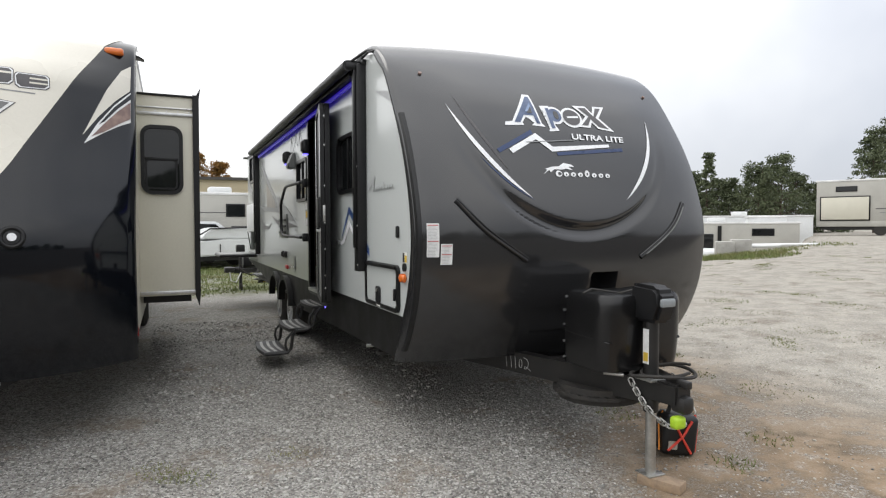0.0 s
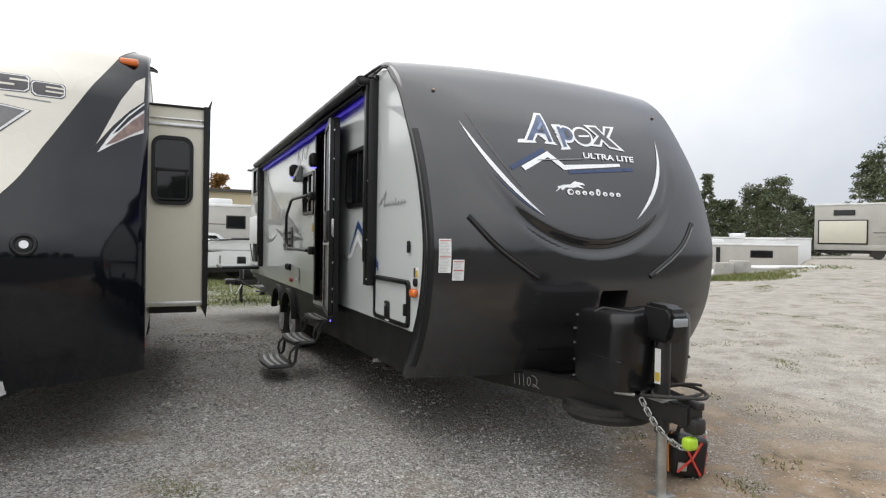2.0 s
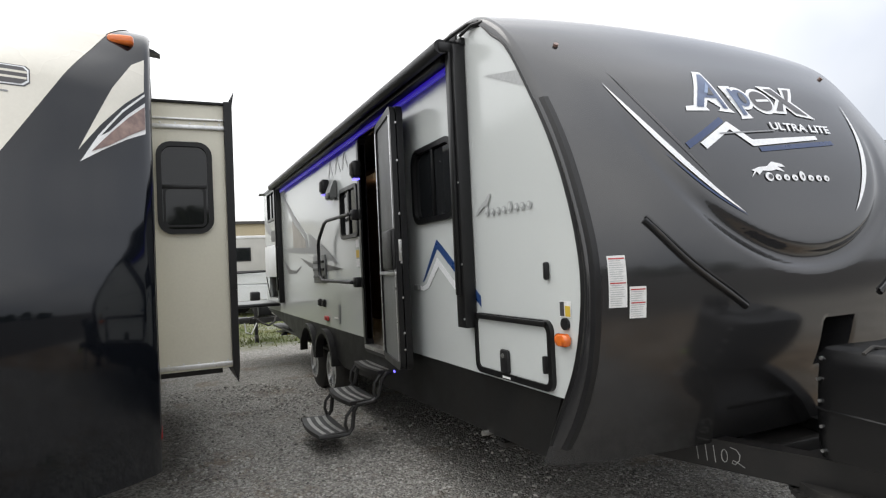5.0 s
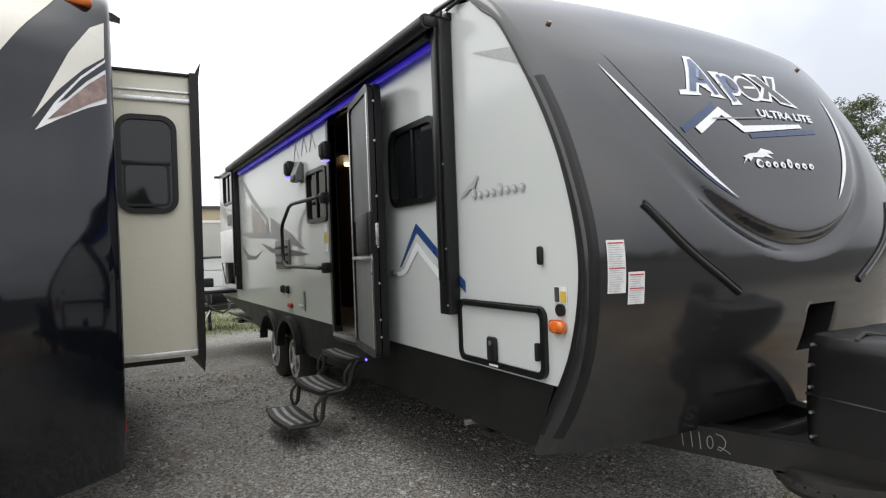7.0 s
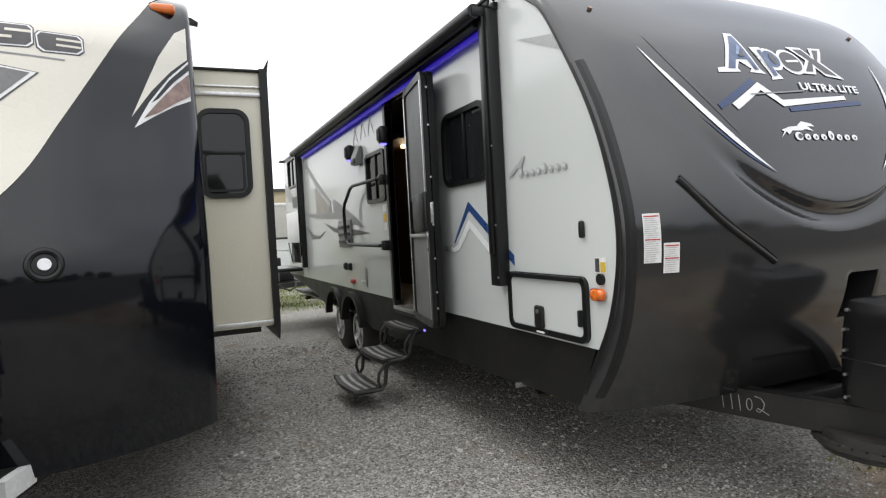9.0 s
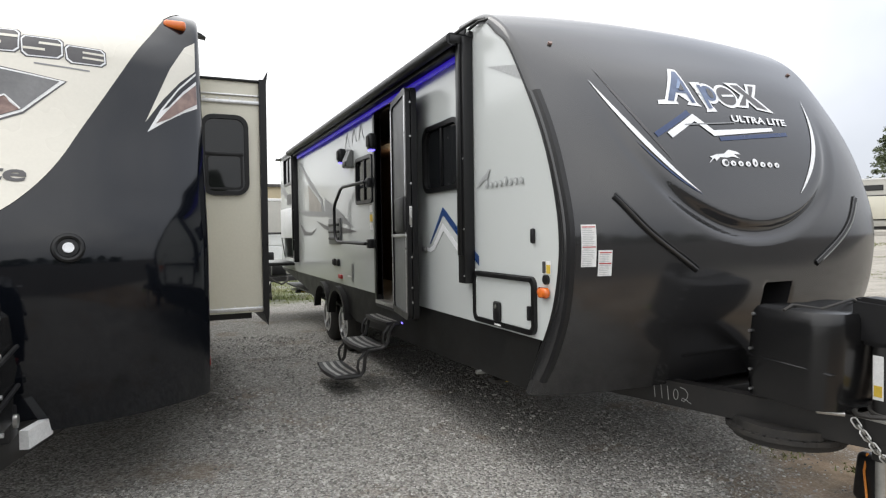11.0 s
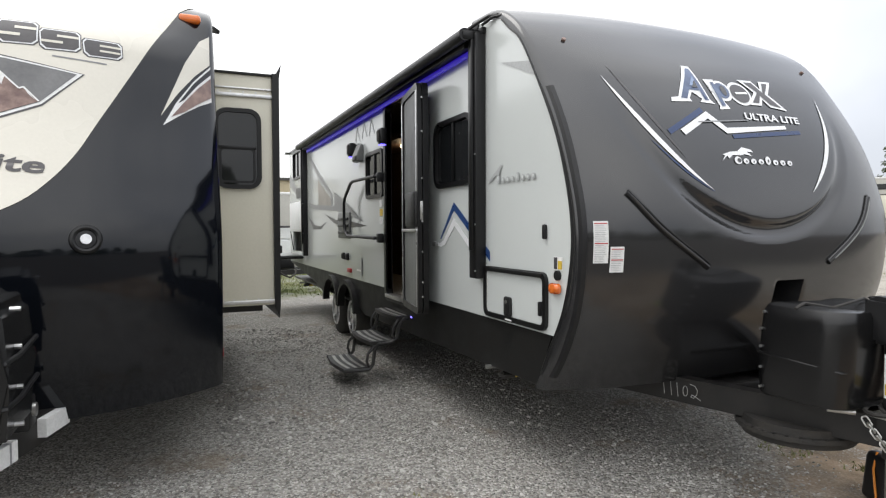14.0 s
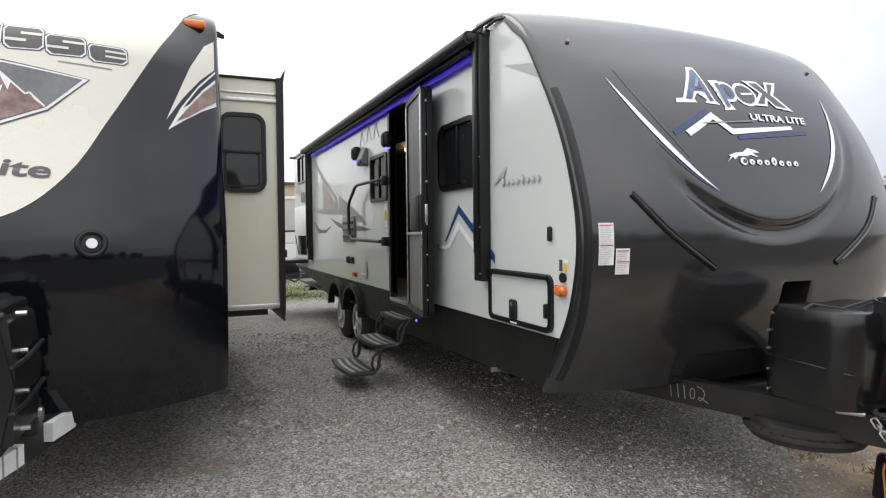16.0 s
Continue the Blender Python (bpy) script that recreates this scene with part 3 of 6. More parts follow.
for y in (4.40, 5.20):
    wheel(0.03, y, 0.325, 0.325, silver_trailer)
    wheel(W - 0.03, y, 0.325, 0.325, silver_trailer, 1)


def window(parent, x, y0, y1, z0, z1, split="v", r=0.06, out=-0.022, pane=TINTED):
    o, i = rounded(y0 - 0.012, y1 + 0.012, z0 - 0.012, z1 + 0.012, r), rounded(y0 + 0.022, y1 - 0.022, z0 + 0.022, z1 - 0.022, r * 0.7)
    w = part("window", ring(bmesh.new(), o, i, "x", x + out, x + 0.045), GLOSS, parent, "tinted window in a rounded black frame")
    i2 = rounded(y0 + 0.020, y1 - 0.020, z0 + 0.020, z1 - 0.020, r * 0.7)
    part("pane", prism(bmesh.new(), i2, "x", x + 0.002, x + 0.008), pane, w)
    if split == "v":
        part("mullion", cube(x - 0.012, x + 0.001, (y0 + y1) / 2 - 0.014, (y0 + y1) / 2 + 0.014, z0 + 0.02, z1 - 0.02, 0.003), GLOSS, w)
        part("inner_mullion", cube(x + 0.01, x + 0.02, y0 + (y1 - y0) * 0.3 - 0.02, y0 + (y1 - y0) * 0.3 + 0.02, z0 + 0.02, z1 - 0.02), GLOSS, w)
    return w


window(silver_trailer, 0, *WIN1, r=0.10)
window(silver_trailer, 0, *WIN2)
window(silver_trailer, 0, *WIN3)

# entry door: frame, leaf folded back against the wall
y0, y1, z0, z1 = DOOR
frame_part = part("door_frame", ring(bmesh.new(), rounded(y0 - 0.05, y1 + 0.05, z0 - 0.05, z1 + 0.05, 0.08), rounded(y0, y1, z0, z1, 0.06), "x", -0.018, 0.05), GLOSS, silver_trailer, "black entry door frame")
part("threshold", cube(-0.03, 0.06, y0, y1, z0 - 0.02, z0 + 0.012, 0.004), ALUMINIUM, frame_part, "aluminium threshold")
hinge = Matrix.Translation((-0.02, y0 - 0.01, 0)) @ Matrix.Rotation(radians(-9.5), 4, "Z")
leaf_len = 0.665


def leaf_box(a, b, lo, hi, z0, z1, bevel=0.004):
    """Leaf coordinates: a to b along the leaf from the hinge, lo to hi outward."""
    return cube(-hi, -lo, -b, -a, z0, z1, bevel, hinge)


lz0, lz1 = 0.72, 2.47
bm = bmesh.new()
ring(bm, rounded(-leaf_len, 0, lz0, lz1, 0.07), rounded(-leaf_len + 0.05, -0.05, lz0 + 0.05, lz1 - 0.05, 0.05), "x", -0.02, -0.055)
bmesh.ops.transform(bm, matrix=hinge, verts=bm.verts[:])
leaf = part("entry_door", bm, GLOSS, silver_trailer, "open entry door with a screen panel")
bm = bmesh.new()
prism(bm, rounded(-leaf_len - 0.015, 0, lz0, lz1, 0.07), "x", 0.012, -0.03)
bmesh.ops.transform(bm, matrix=Matrix.Translation((-0.02, y0 - 0.01, 0)) @ Matrix.Rotation(radians(-8.2), 4, "Z"), verts=bm.verts[:])
part("outer_leaf", bm, GLOSS, leaf)
part("upper_screen", leaf_box(0.045, leaf_len - 0.045, 0.035, 0.042, 1.62, lz1 - 0.045, 0), SCREEN, leaf, "grey insect screen")
part("lower_screen", leaf_box(0.045, leaf_len - 0.045, 0.035, 0.042, lz0 + 0.045, 1.36, 0), DOOR_PANEL, leaf, "grey lower screen panel")
part("latch_guard", leaf_box(0.24, leaf_len - 0.03, 0.035, 0.075, 1.38, 1.66, 0.02), BLACK, leaf, "black plastic latch guard")
bm = bmesh.new()
for a, b, c, d in ((0.02, leaf_len - 0.02, 1.345, 1.37),):
    box(bm, -0.062, -0.045, -b, -a, c, d, 0.004, hinge)
for a in (0.035, leaf_len - 0.045):
    box(bm, -0.060, -0.050, -a - 0.006, -a + 0.006, lz0 + 0.06, lz1 - 0.06, 0.002, hinge)
part("screen_trim", bm, ALUMINIUM, leaf, "thin aluminium screen trim")
for z in (0.86, 0.97, 1.2, 1.43, 1.5, 1.56, 1.75, 2.1, 2.35):
    bm = bmesh.new()
    rod(bm, hinge @ Vector((-0.02, -leaf_len - 0.002, z)), hinge @ Vector((-0.02, -leaf_len - 0.007, z)), 0.008, seg=8)
    part("screw_head", bm, ALUMINIUM, leaf)
part("latch_plate", leaf_box(leaf_len - 0.004, leaf_len + 0.006, 0.0, 0.035, 1.44, 1.58, 0.003), STEEL, leaf, "steel latch plate")

# grab handle swung beside the door
bm = bmesh.new()
path = [(0, 3.08, 1.87), (-0.07, 3.12, 1.88), (-0.09, 3.85, 1.88), (-0.09, 3.95, 1.86), (-0.09, 4.20, 1.72), (-0.09, 4.24, 1.66), (-0.09, 4.24, 1.42), (-0.09, 4.20, 1.33), (-0.09, 4.10, 1.29), (-0.07, 3.12, 1.28), (0, 3.08, 1.28)]
tube(bm, path, 0.017, 10)
for z in (1.87, 1.28):
    box(bm, -0.06, 0.004, 3.03, 3.12, z - 0.045, z + 0.045, 0.012)
part("grab_handle", bm, BLACK, silver_trailer, "folding black grab handle")

# awning
awn = part("awning", rod(bmesh.new(), (-0.135, 0.935, 2.607), (-0.135, 6.84, 2.607), 0.040, seg=24), BLACK, silver_trailer, "rolled black patio awning")
part("fabric_flap", cube(-0.13, -0.01, 0.95, 6.75, 2.63, 2.655, 0.008), BLACK, awn)
part("awning_rail", cube(-0.03, 0.0, 0.9, 6.85, 2.615, 2.66, 0.006), GLOSS, awn)
# emitting bar covers the light strip and the blue light it throws on the wall
part("led_strip_and_glow", cube(-0.045, -0.030, 1.05, 6.65, 2.508, 2.545), LED_GLOW_BLUE, awn, "blue light strip, made taller to include its glow on the wall")
part("led_channel", cube(-0.10, -0.004, 1.03, 6.68, 2.548, 2.60, 0.004), BLACK, awn)
for y, z in ((0.88, 1.05), (6.80, 0.95)):
    arm = part("awning_arm", cube(-0.075, -0.004, y + 0.025, y + 0.13, z, 2.62, 0.006), BLACK, awn, "black folding awning arm")
    part("arm_channel", cube(-0.095, -0.072, y + 0.05, y + 0.10, z + 0.18, 2.60, 0.006), GLOSS, arm)
    part("arm_head", cube(-0.155, -0.02, y + 0.045, y + 0.095, 2.575, 2.635, 0.016), GLOSS, arm)
    for zz in (z + 0.05, z + 0.35, z + 0.8):
        part("bolt", rod(bmesh.new(), (-0.07, y + 0.037, zz), (-0.08, y + 0.037, zz), 0.006, seg=8), ALUMINIUM, arm)


def baggage_door(y0, y1, z0, z1):
    d = part("baggage_door", ring(bmesh.new(), rounded(y0, y1, z0, z1, 0.05), rounded(y0 + 0.03, y1 - 0.03, z0 + 0.03, z1 - 0.03, 0.03), "x", -0.022, 0.0), GLOSS, silver_trailer, "baggage door in a black rounded frame")
    part("door_panel", prism(bmesh.new(), rounded(y0 + 0.03, y1 - 0.03, z0 + 0.03, z1 - 0.03, 0.03), "x", -0.012, -0.002), SILVER, d)
    my = y0 + (y1 - y0) * 0.56
    part("latch", cube(-0.034, -0.010, my - 0.04, my + 0.04, z0 + 0.03, z0 + 0.15, 0.014), BLACK, d, "black paddle latch")
    part("lock", rod(bmesh.new(), (-0.03, my, z0 + 0.12), (-0.037, my, z0 + 0.12), 0.012), STEEL, d)
    part("hinge_rail", cube(-0.034, -0.018, y0 + 0.03, y1 - 0.05, z1 - 0.03, z1 - 0.004, 0.006), GLOSS, d)
    part("label_strip", cube(-0.024, -0.022, my - 0.045, my + 0.03, z0 + 0.006, z0 + 0.016), PAPER, d)
    part("stop", cube(-0.034, -0.010, y0 + 0.04, y0 + 0.06, z0 + 0.08, z0 + 0.16, 0.006), BLACK, d)


baggage_door(*BOX1)


# graphics on the charcoal nose
def decal(name, outline, material, parent, surf, off=0.003, label="", stepping=0.03):
    return part(name, sheet(outline, surf.place, stepping, off), material, parent, label, angle=180)


def bar(p, q, w):
    """A straight stripe from p to q, w wide."""
    p, q = np.array(p, float), np.array(q, float)
    d = q - p
    s = np.array((-d[1], d[0])) / np.linalg.norm(d) * w / 2
    return [tuple(p - s), tuple(q - s), tuple(q + s), tuple(p + s)]


def crescent(p, q, sag, fat):
    return arc(p, q, sag + fat) + arc(q, p, -(sag - fat))[1:-1]


def grow(outline, d):
    """An outline pushed outward by d."""
    c = np.mean(np.array(outline), axis=0)
    out = []
    for p in outline:
        v = np.array(p) - c
        out.append(tuple(np.array(p) + np.sign(v) * d))
    return out


peak = [(0.708, 2.078), (0.862, 2.088), (0.855, 2.108), (0.895, 2.152), (0.95, 2.152), (0.952, 2.112), (0.925, 2.09), (1.035, 2.085), (1.012, 2.112), (1.0, 2.338), (0.945, 2.338), (0.775, 2.112), (0.72, 2.104)]
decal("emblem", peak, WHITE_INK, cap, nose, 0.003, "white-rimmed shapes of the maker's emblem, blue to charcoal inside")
decal("emblem_fill", [(0.79, 2.105), (0.835, 2.105), (0.885, 2.166), (0.964, 2.166), (0.968, 2.105), (0.998, 2.105), (0.984, 2.318), (0.957, 2.318)], EMBLEM_BLUE, cap, nose, 0.0055)
decal("emblem_fill", [(0.905, 2.195), (0.962, 2.195), (0.968, 2.27)], PALE_INK, cap, nose, 0.0065)
decal("emblem_notch", [(0.915, 2.182), (0.958, 2.182), (0.962, 2.235)], CHARCOAL, cap, nose, 0.008)
decal("emblem_block", [(1.052, 2.052), (1.142, 2.062), (1.135, 2.082), (1.125, 2.10), (1.128, 2.258), (1.045, 2.252), (1.07, 2.235), (1.066, 2.075)], WHITE_INK, cap, nose, 0.003)
decal("emblem_block", oval(1.148, 2.182, 0.075, 0.070, 0.1), WHITE_INK, cap, nose, 0.004)
decal("emblem_block_fill", oval(1.148, 2.182, 0.056, 0.052, 0.1), EMBLEM_BLUE, cap, nose, 0.0065)
decal("emblem_block_fill", [(1.082, 2.075), (1.112, 2.078), (1.112, 2.235), (1.086, 2.235)], EMBLEM_BLUE, cap, nose, 0.0072)
decal("emblem_block_gap", oval(1.158, 2.182, 0.022, 0.034, 0.1, 16), CHARCOAL, cap, nose, 0.009)
decal("emblem_block", oval(1.292, 2.176, 0.092, 0.080, 0.1), WHITE_INK, cap, nose, 0.003)
decal("emblem_block_fill", oval(1.292, 2.176, 0.074, 0.062, 0.1), DARK_INK, cap, nose, 0.0055)
decal("emblem_block_gap", bar((1.25, 2.172), (1.352, 2.182), 0.014), WHITE_INK, cap, nose, 0.008)
decal("emblem_block", [(1.345, 2.278), (1.465, 2.282), (1.50, 2.225), (1.535, 2.285), (1.645, 2.29), (1.545, 2.19), (1.64, 2.085), (1.50, 2.10), (1.462, 2.15), (1.43, 2.105), (1.315, 2.105), (1.425, 2.195)], WHITE_INK, cap, nose, 0.0045)
decal("emblem_block_fill", [(1.385, 2.262), (1.453, 2.265), (1.50, 2.198), (1.55, 2.27), (1.60, 2.272), (1.515, 2.19), (1.595, 2.102), (1.51, 2.116), (1.462, 2.176), (1.415, 2.12), (1.36, 2.12), (1.452, 2.195)], DARK_INK, cap, nose, 0.007)
decal("blue_stripe", bar((0.60, 1.888), (0.90, 2.04), 0.03), NAVY_INK, cap, nose, 0.003, "dark blue stripe")
decal("peak_stripe", [(0.682, 1.905), (0.705, 1.875), (0.915, 1.985), (1.02, 1.90), (1.535, 1.958), (1.535, 1.98), (1.035, 1.936), (0.925, 2.03)], WHITE_INK, cap, nose, 0.0045, "white peak-shaped stripe")
decal("thin_stripe", bar((0.83, 1.958), (1.24, 1.996), 0.007), GREY_INK, cap, nose, 0.006)
decal("blue_stripe", bar((1.057, 1.886), (1.649, 1.945), 0.024), NAVY_INK, cap, nose, 0.003, "dark blue stripe")
part("model_wording", wording("ULTRA LITE", 1.222, 1.685, 2.0, 2.045, nose.place, 0.006, 0.25), WHITE_INK, cap, "white lettering", angle=180)
decal("badge_block", oval(1.028, 1.744, 0.027, 0.022, 0.1, 16), WHITE_INK, cap, nose, 0.005)
decal("badge_block_gap", oval(1.034, 1.744, 0.015, 0.012, 0.1, 12), CHARCOAL, cap, nose, 0.0075)
for k, h in enumerate((0.016, 0.016, 0.016, 0.025, 0.016, 0.016, 0.016)):
    x = 1.088 + k * 0.0585
    decal("badge_block", oval(x, 1.726 + h, 0.021, h, 0.15, 12), WHITE_INK, cap, nose, 0.005)
    decal("badge_block_gap", oval(x, 1.725 + h * 0.9, 0.006, h * 0.4, 0.15, 8), CHARCOAL, cap, nose, 0.0075)
decal("badge_shape", [(0.905, 1.737), (0.94, 1.768), (0.925, 1.775), (0.985, 1.792), (1.04, 1.797), (1.085, 1.822), (1.15, 1.812), (1.168, 1.797), (1.118, 1.797), (1.15, 1.772), (1.095, 1.782), (1.06, 1.774), (1.0, 1.774), (0.965, 1.752), (0.955, 1.768)], WHITE_INK, cap, nose, 0.004, "white swoosh of the maker's mark")
decal("crescent", crescent((0.318, 2.214), (0.79, 1.572), -0.062, 0.016), WHITE_INK, cap, nose, 0.004, "tapering white crescent stripe")
decal("crescent", crescent((2.03, 2.214), (1.562, 1.572), 0.062, 0.016), WHITE_INK, cap, nose, 0.004, "tapering white crescent stripe")
decal("crescent_edge", crescent((0.46, 1.85), (0.80, 1.562), -0.022, 0.006), NAVY_INK, cap, nose, 0.003)
decal("dark_streak", crescent((0.38, 2.29), (0.66, 1.74), -0.02, 0.010), DARK_INK, cap, nose, 0.002)
for s in (0, 1):
    pts = smooth_line([(0.252, 1.552), (0.43, 1.362), (0.724, 1.165)], 16)
    pts = [((2.397 - p[0]) if s else p[0], p[1]) for p in pts]
    groove = part("moulded_groove", tube(bmesh.new(), [nose.place(*p, 0.001) for p in pts], 0.015, 8), GLOSS, cap, "recessed black moulded groove")
    part("groove_lip", tube(bmesh.new(), [nose.place(p[0] + (-0.012 if s else 0.012), p[1] + 0.016, 0.006) for p in pts], 0.006, 6), CHARCOAL, cap)
    # right insert is paler grey: the sky's reflection there is put into its colour
    part("groove_pad", tube(bmesh.new(), [nose.place(*p, 0.012) for p in pts[1:-1]], 0.006, 6), DOOR_PANEL if s else RUBBER, cap)
for x in (0.218, W - 0.218):
    part("marker_stud", rod(bmesh.new(), nose.place(x, 2.45, -0.01), nose.place(x, 2.45, 0.012), 0.013), BROWN_INK, cap, "small red marker light")


def sticker(x0, x1, z0, z1, split):
    s = decal("sticker", [(x0, z0), (x1, z0), (x1, z1), (x0, z1)], PAPER, cap, nose, 0.003, "white warning sticker with fine print")
    z = z1 - 0.012
    while z > z0 + 0.006:
        red = abs(z - split) < 0.006 or z > z1 - 0.014
        decal("print_line", bar((x0 + 0.005, z), (x1 - 0.005 - (0 if red else 0.02 * random.random()), z), 0.005 if red else 0.0022), RED_INK if red else LIGHT_INK, cap, nose, 0.0045, stepping=0.1)
        z -= 0.009
    return s


sticker(0.064, 0.138, 1.20, 1.41, 1.30)
sticker(0.148, 0.219, 1.153, 1.282, 1.215)
# black edge moulding where the nose meets the side
bm = bmesh.new()
rows = []
for y, z in [p for p in nose.inner[6:112:2] if p[1] < 2.16]:
    w = 0.034
    rows.append([bm.verts.new(p) for p in ((-0.0065, y + 0.002, z), (-0.009, y - 0.012, z), nose.place(0.012, z, 0.005), nose.place(0.03, z, 0.005), nose.place(w, z, 0.004), nose.place(w + 0.002, z, 0.0))])
for a, b in zip(rows, rows[1:]):
    for k in range(5):
        bm.faces.new((a[k], a[k + 1], b[k + 1], b[k]))
part("edge_band", bm, BLACK, cap, "satin black band along the edge of the cap")
edge_pts = [(-0.004, y - 0.004, z) for y, z in nose.inner[8:132:3]]
part("edge_moulding", tube(bmesh.new(), edge_pts, 0.007, 8), GLOSS, cap, "black edge moulding")

# graphics and fittings of the door side
def flat(name, outline, material, parent=silver_trailer, off=0.003, label=""):
    """A vinyl shape laid on the side wall, outline in (y, z)."""
    bm = bmesh.new()
    prism(bm, outline, "x", -off, -off + 0.0015)
    return part(name, bm, material, parent, label)


flat("chevron", [(1.66, 1.295), (1.412, 1.56), (1.402, 1.56), (0.855, 1.225), (0.855, 1.165), (1.395, 1.497), (1.41, 1.502), (1.64, 1.295)], BLUE_INK, label="navy and white peak stripe")
flat("chevron_white", [(1.79, 1.275), (1.66, 1.262), (1.59, 1.285), (1.415, 1.445), (1.405, 1.445), (0.90, 1.135), (0.90, 1.085), (1.395, 1.392), (1.56, 1.255), (1.64, 1.235), (1.78, 1.25)], WHITE_INK, off=0.005)
for k in range(8):
    y, h = 0.325 + k * 0.058, 0.028 if k in (3, 7) else 0.019
    flat("maker_block", oval(y, 1.648 + h, 0.021, h, 0, 14), LIGHT_INK, off=0.009, label="pale raised maker's mark block")
    flat("maker_block_face", oval(y + 0.004, 1.65 + h, 0.011, h * 0.55, 0, 10), SILVER, off=0.0105)
flat("maker_shape", [(0.86, 1.655), (0.83, 1.69), (0.78, 1.72), (0.74, 1.735), (0.70, 1.765), (0.68, 1.76), (0.71, 1.725), (0.72, 1.70), (0.77, 1.70), (0.81, 1.675)], LIGHT_INK, off=0.009, label="grey swoosh of the maker's mark")
flat("grey_wedge", [(0.71, 2.385), (0.305, 2.215), (0.375, 2.315)], LIGHT_INK, off=0.003, label="pale grey wedge stripe")
for y, z, r in ((3.95, 2.40, 0), (3.68, 2.42, 0), (3.42, 2.42, 0)):
    flat("faint_letter_shape", [(y - 0.10, z - 0.09), (y - 0.085, z - 0.09), (y + 0.01, z + 0.1), (y + 0.10, z - 0.09), (y + 0.085, z - 0.09), (y + 0.005, z + 0.07)], LIGHT_INK, off=0.004)
# sweeping stripes towards the rear
flat("sweep_tan", [(6.62, 2.40), (6.60, 2.45), (5.9, 2.12), (5.2, 1.82), (5.12, 1.60), (5.2, 1.60), (5.28, 1.80), (6.0, 2.07)], GREY_INK, off=0.003, label="grey sweeping side stripe")
flat("sweep_panel", [(6.05, 2.06), (5.28, 1.76), (5.22, 1.60), (6.02, 1.66)], TAN_INK, off=0.004, label="taupe triangle of the side stripe")
flat("sweep_blade", [(6.76, 1.74), (6.2, 1.64), (5.0, 1.60), (4.1, 1.49), (3.75, 1.45), (4.3, 1.63), (5.05, 1.83), (5.06, 1.66), (6.25, 1.71)], GREY_INK, off=0.006, label="grey blade of the side stripe")
flat("sweep_tail", [(3.6, 1.40), (4.2, 1.45), (5.0, 1.48), (5.6, 1.56), (5.1, 1.44), (4.4, 1.38)], DARK_INK, off=0.005)
flat("sweep_hook", [(6.74, 1.55), (6.3, 1.42), (5.9, 1.40), (5.55, 1.46), (5.9, 1.36), (6.4, 1.36)], DARK_INK, off=0.005)
flat("rear_sweep", [(8.38, 2.30), (7.9, 2.1), (7.3, 1.93), (7.3, 1.90), (8.0, 2.0), (8.38, 2.12)], GREY_INK, off=0.005)

vent = part("fridge_vent", cube(-0.02, 0, 4.28, 4.83, 1.255, 1.56, 0.008), DOOR_PANEL, silver_trailer, "grey louvred refrigerator vent")
for z in (1.31, 1.39, 1.47):
    part("louvre", cube(-0.034, -0.012, 4.32, 4.79, z, z + 0.03, 0.006), BLACK, vent)
for y in (4.06, 2.94):
    sp = part("wall_speaker", cube(-0.085, 0.0, y - 0.055, y + 0.055, 2.17, 2.32, 0.028, segments=3), BLACK, silver_trailer, "black outdoor speaker with a blue lamp")
    part("speaker_grille", cube(-0.092, -0.08, y - 0.035, y + 0.035, 2.195, 2.295, 0.005), RUBBER, sp)
    part("blue_lamp", cube(-0.07, -0.02, y - 0.03, y + 0.03, 2.158, 2.167), surface("blue_lamp", (0.02, 0.02, 0.4), emit=(0.15, 0.12, 1.0), power=2.5) if y > 4 else bpy.data.materials["blue_lamp"], sp, "glowing blue lamp")
hood = part("range_vent", prism(bmesh.new(), [(-0.075, 2.09), (-0.005, 2.09), (-0.005, 2.27), (-0.03, 2.27), (-0.075, 2.16)], "y", 3.72, 3.92, 0.008), DOOR_PANEL, silver_trailer, "grey range exhaust hood")
part("vent_flap", cube(-0.082, -0.055, 3.74, 3.90, 2.10, 2.15, 0.004), BLACK, hood)
for y in (4.60, 4.42):
    o = part("power_inlet", cube(-0.025, 0, y - 0.05, y + 0.05, 1.0, 1.085, 0.012), BLACK, silver_trailer, "black cable inlet cover")
    part("lid", cube(-0.034, -0.02, y - 0.035, y + 0.035, 1.012, 1.072, 0.008), RUBBER, o)
for y0, y1, z0, z1, mat in ((3.86, 4.02, 0.9, 0.92, PAPER), (3.80, 3.86, 0.86, 1.05, GREY_INK)):
    flat("vent_plate", [(y0, z0), (y1, z0), (y1, z1), (y0, z1)], mat, off=0.008)
part("side_marker", cube(-0.025, 0, 4.25, 4.40, 0.86, 0.91, 0.012), RED_INK, silver_trailer, "red side marker lamp")
for z, mat in ((1.62, PAPER), (1.53, YELLOW_INK), (1.45, PAPER)):
    flat("small_sticker", rounded(3.08, 3.17, z - 0.035, z + 0.035, 0.01), mat, off=0.004)
lamp = part("side_marker", cube(-0.034, 0.004, 0.055, 0.155, 1.03, 1.086, 0.026, segments=4), AMBER, silver_trailer, "amber clearance lamp")
part("lamp_rib", cube(-0.036, -0.026, 0.09, 0.12, 1.035, 1.081, 0.004), AMBER, lamp)
part("cable_hatch", rod(bmesh.new(), (0.0, 0.09, 1.127), (-0.014, 0.09, 1.127), 0.026, seg=20), BLACK, silver_trailer, "round black cable hatch")
st = flat("certificate_sticker", [(0.05, 1.155), (0.13, 1.155), (0.13, 1.225), (0.05, 1.225)], PAPER, off=0.003, label="yellow and black certificate sticker")
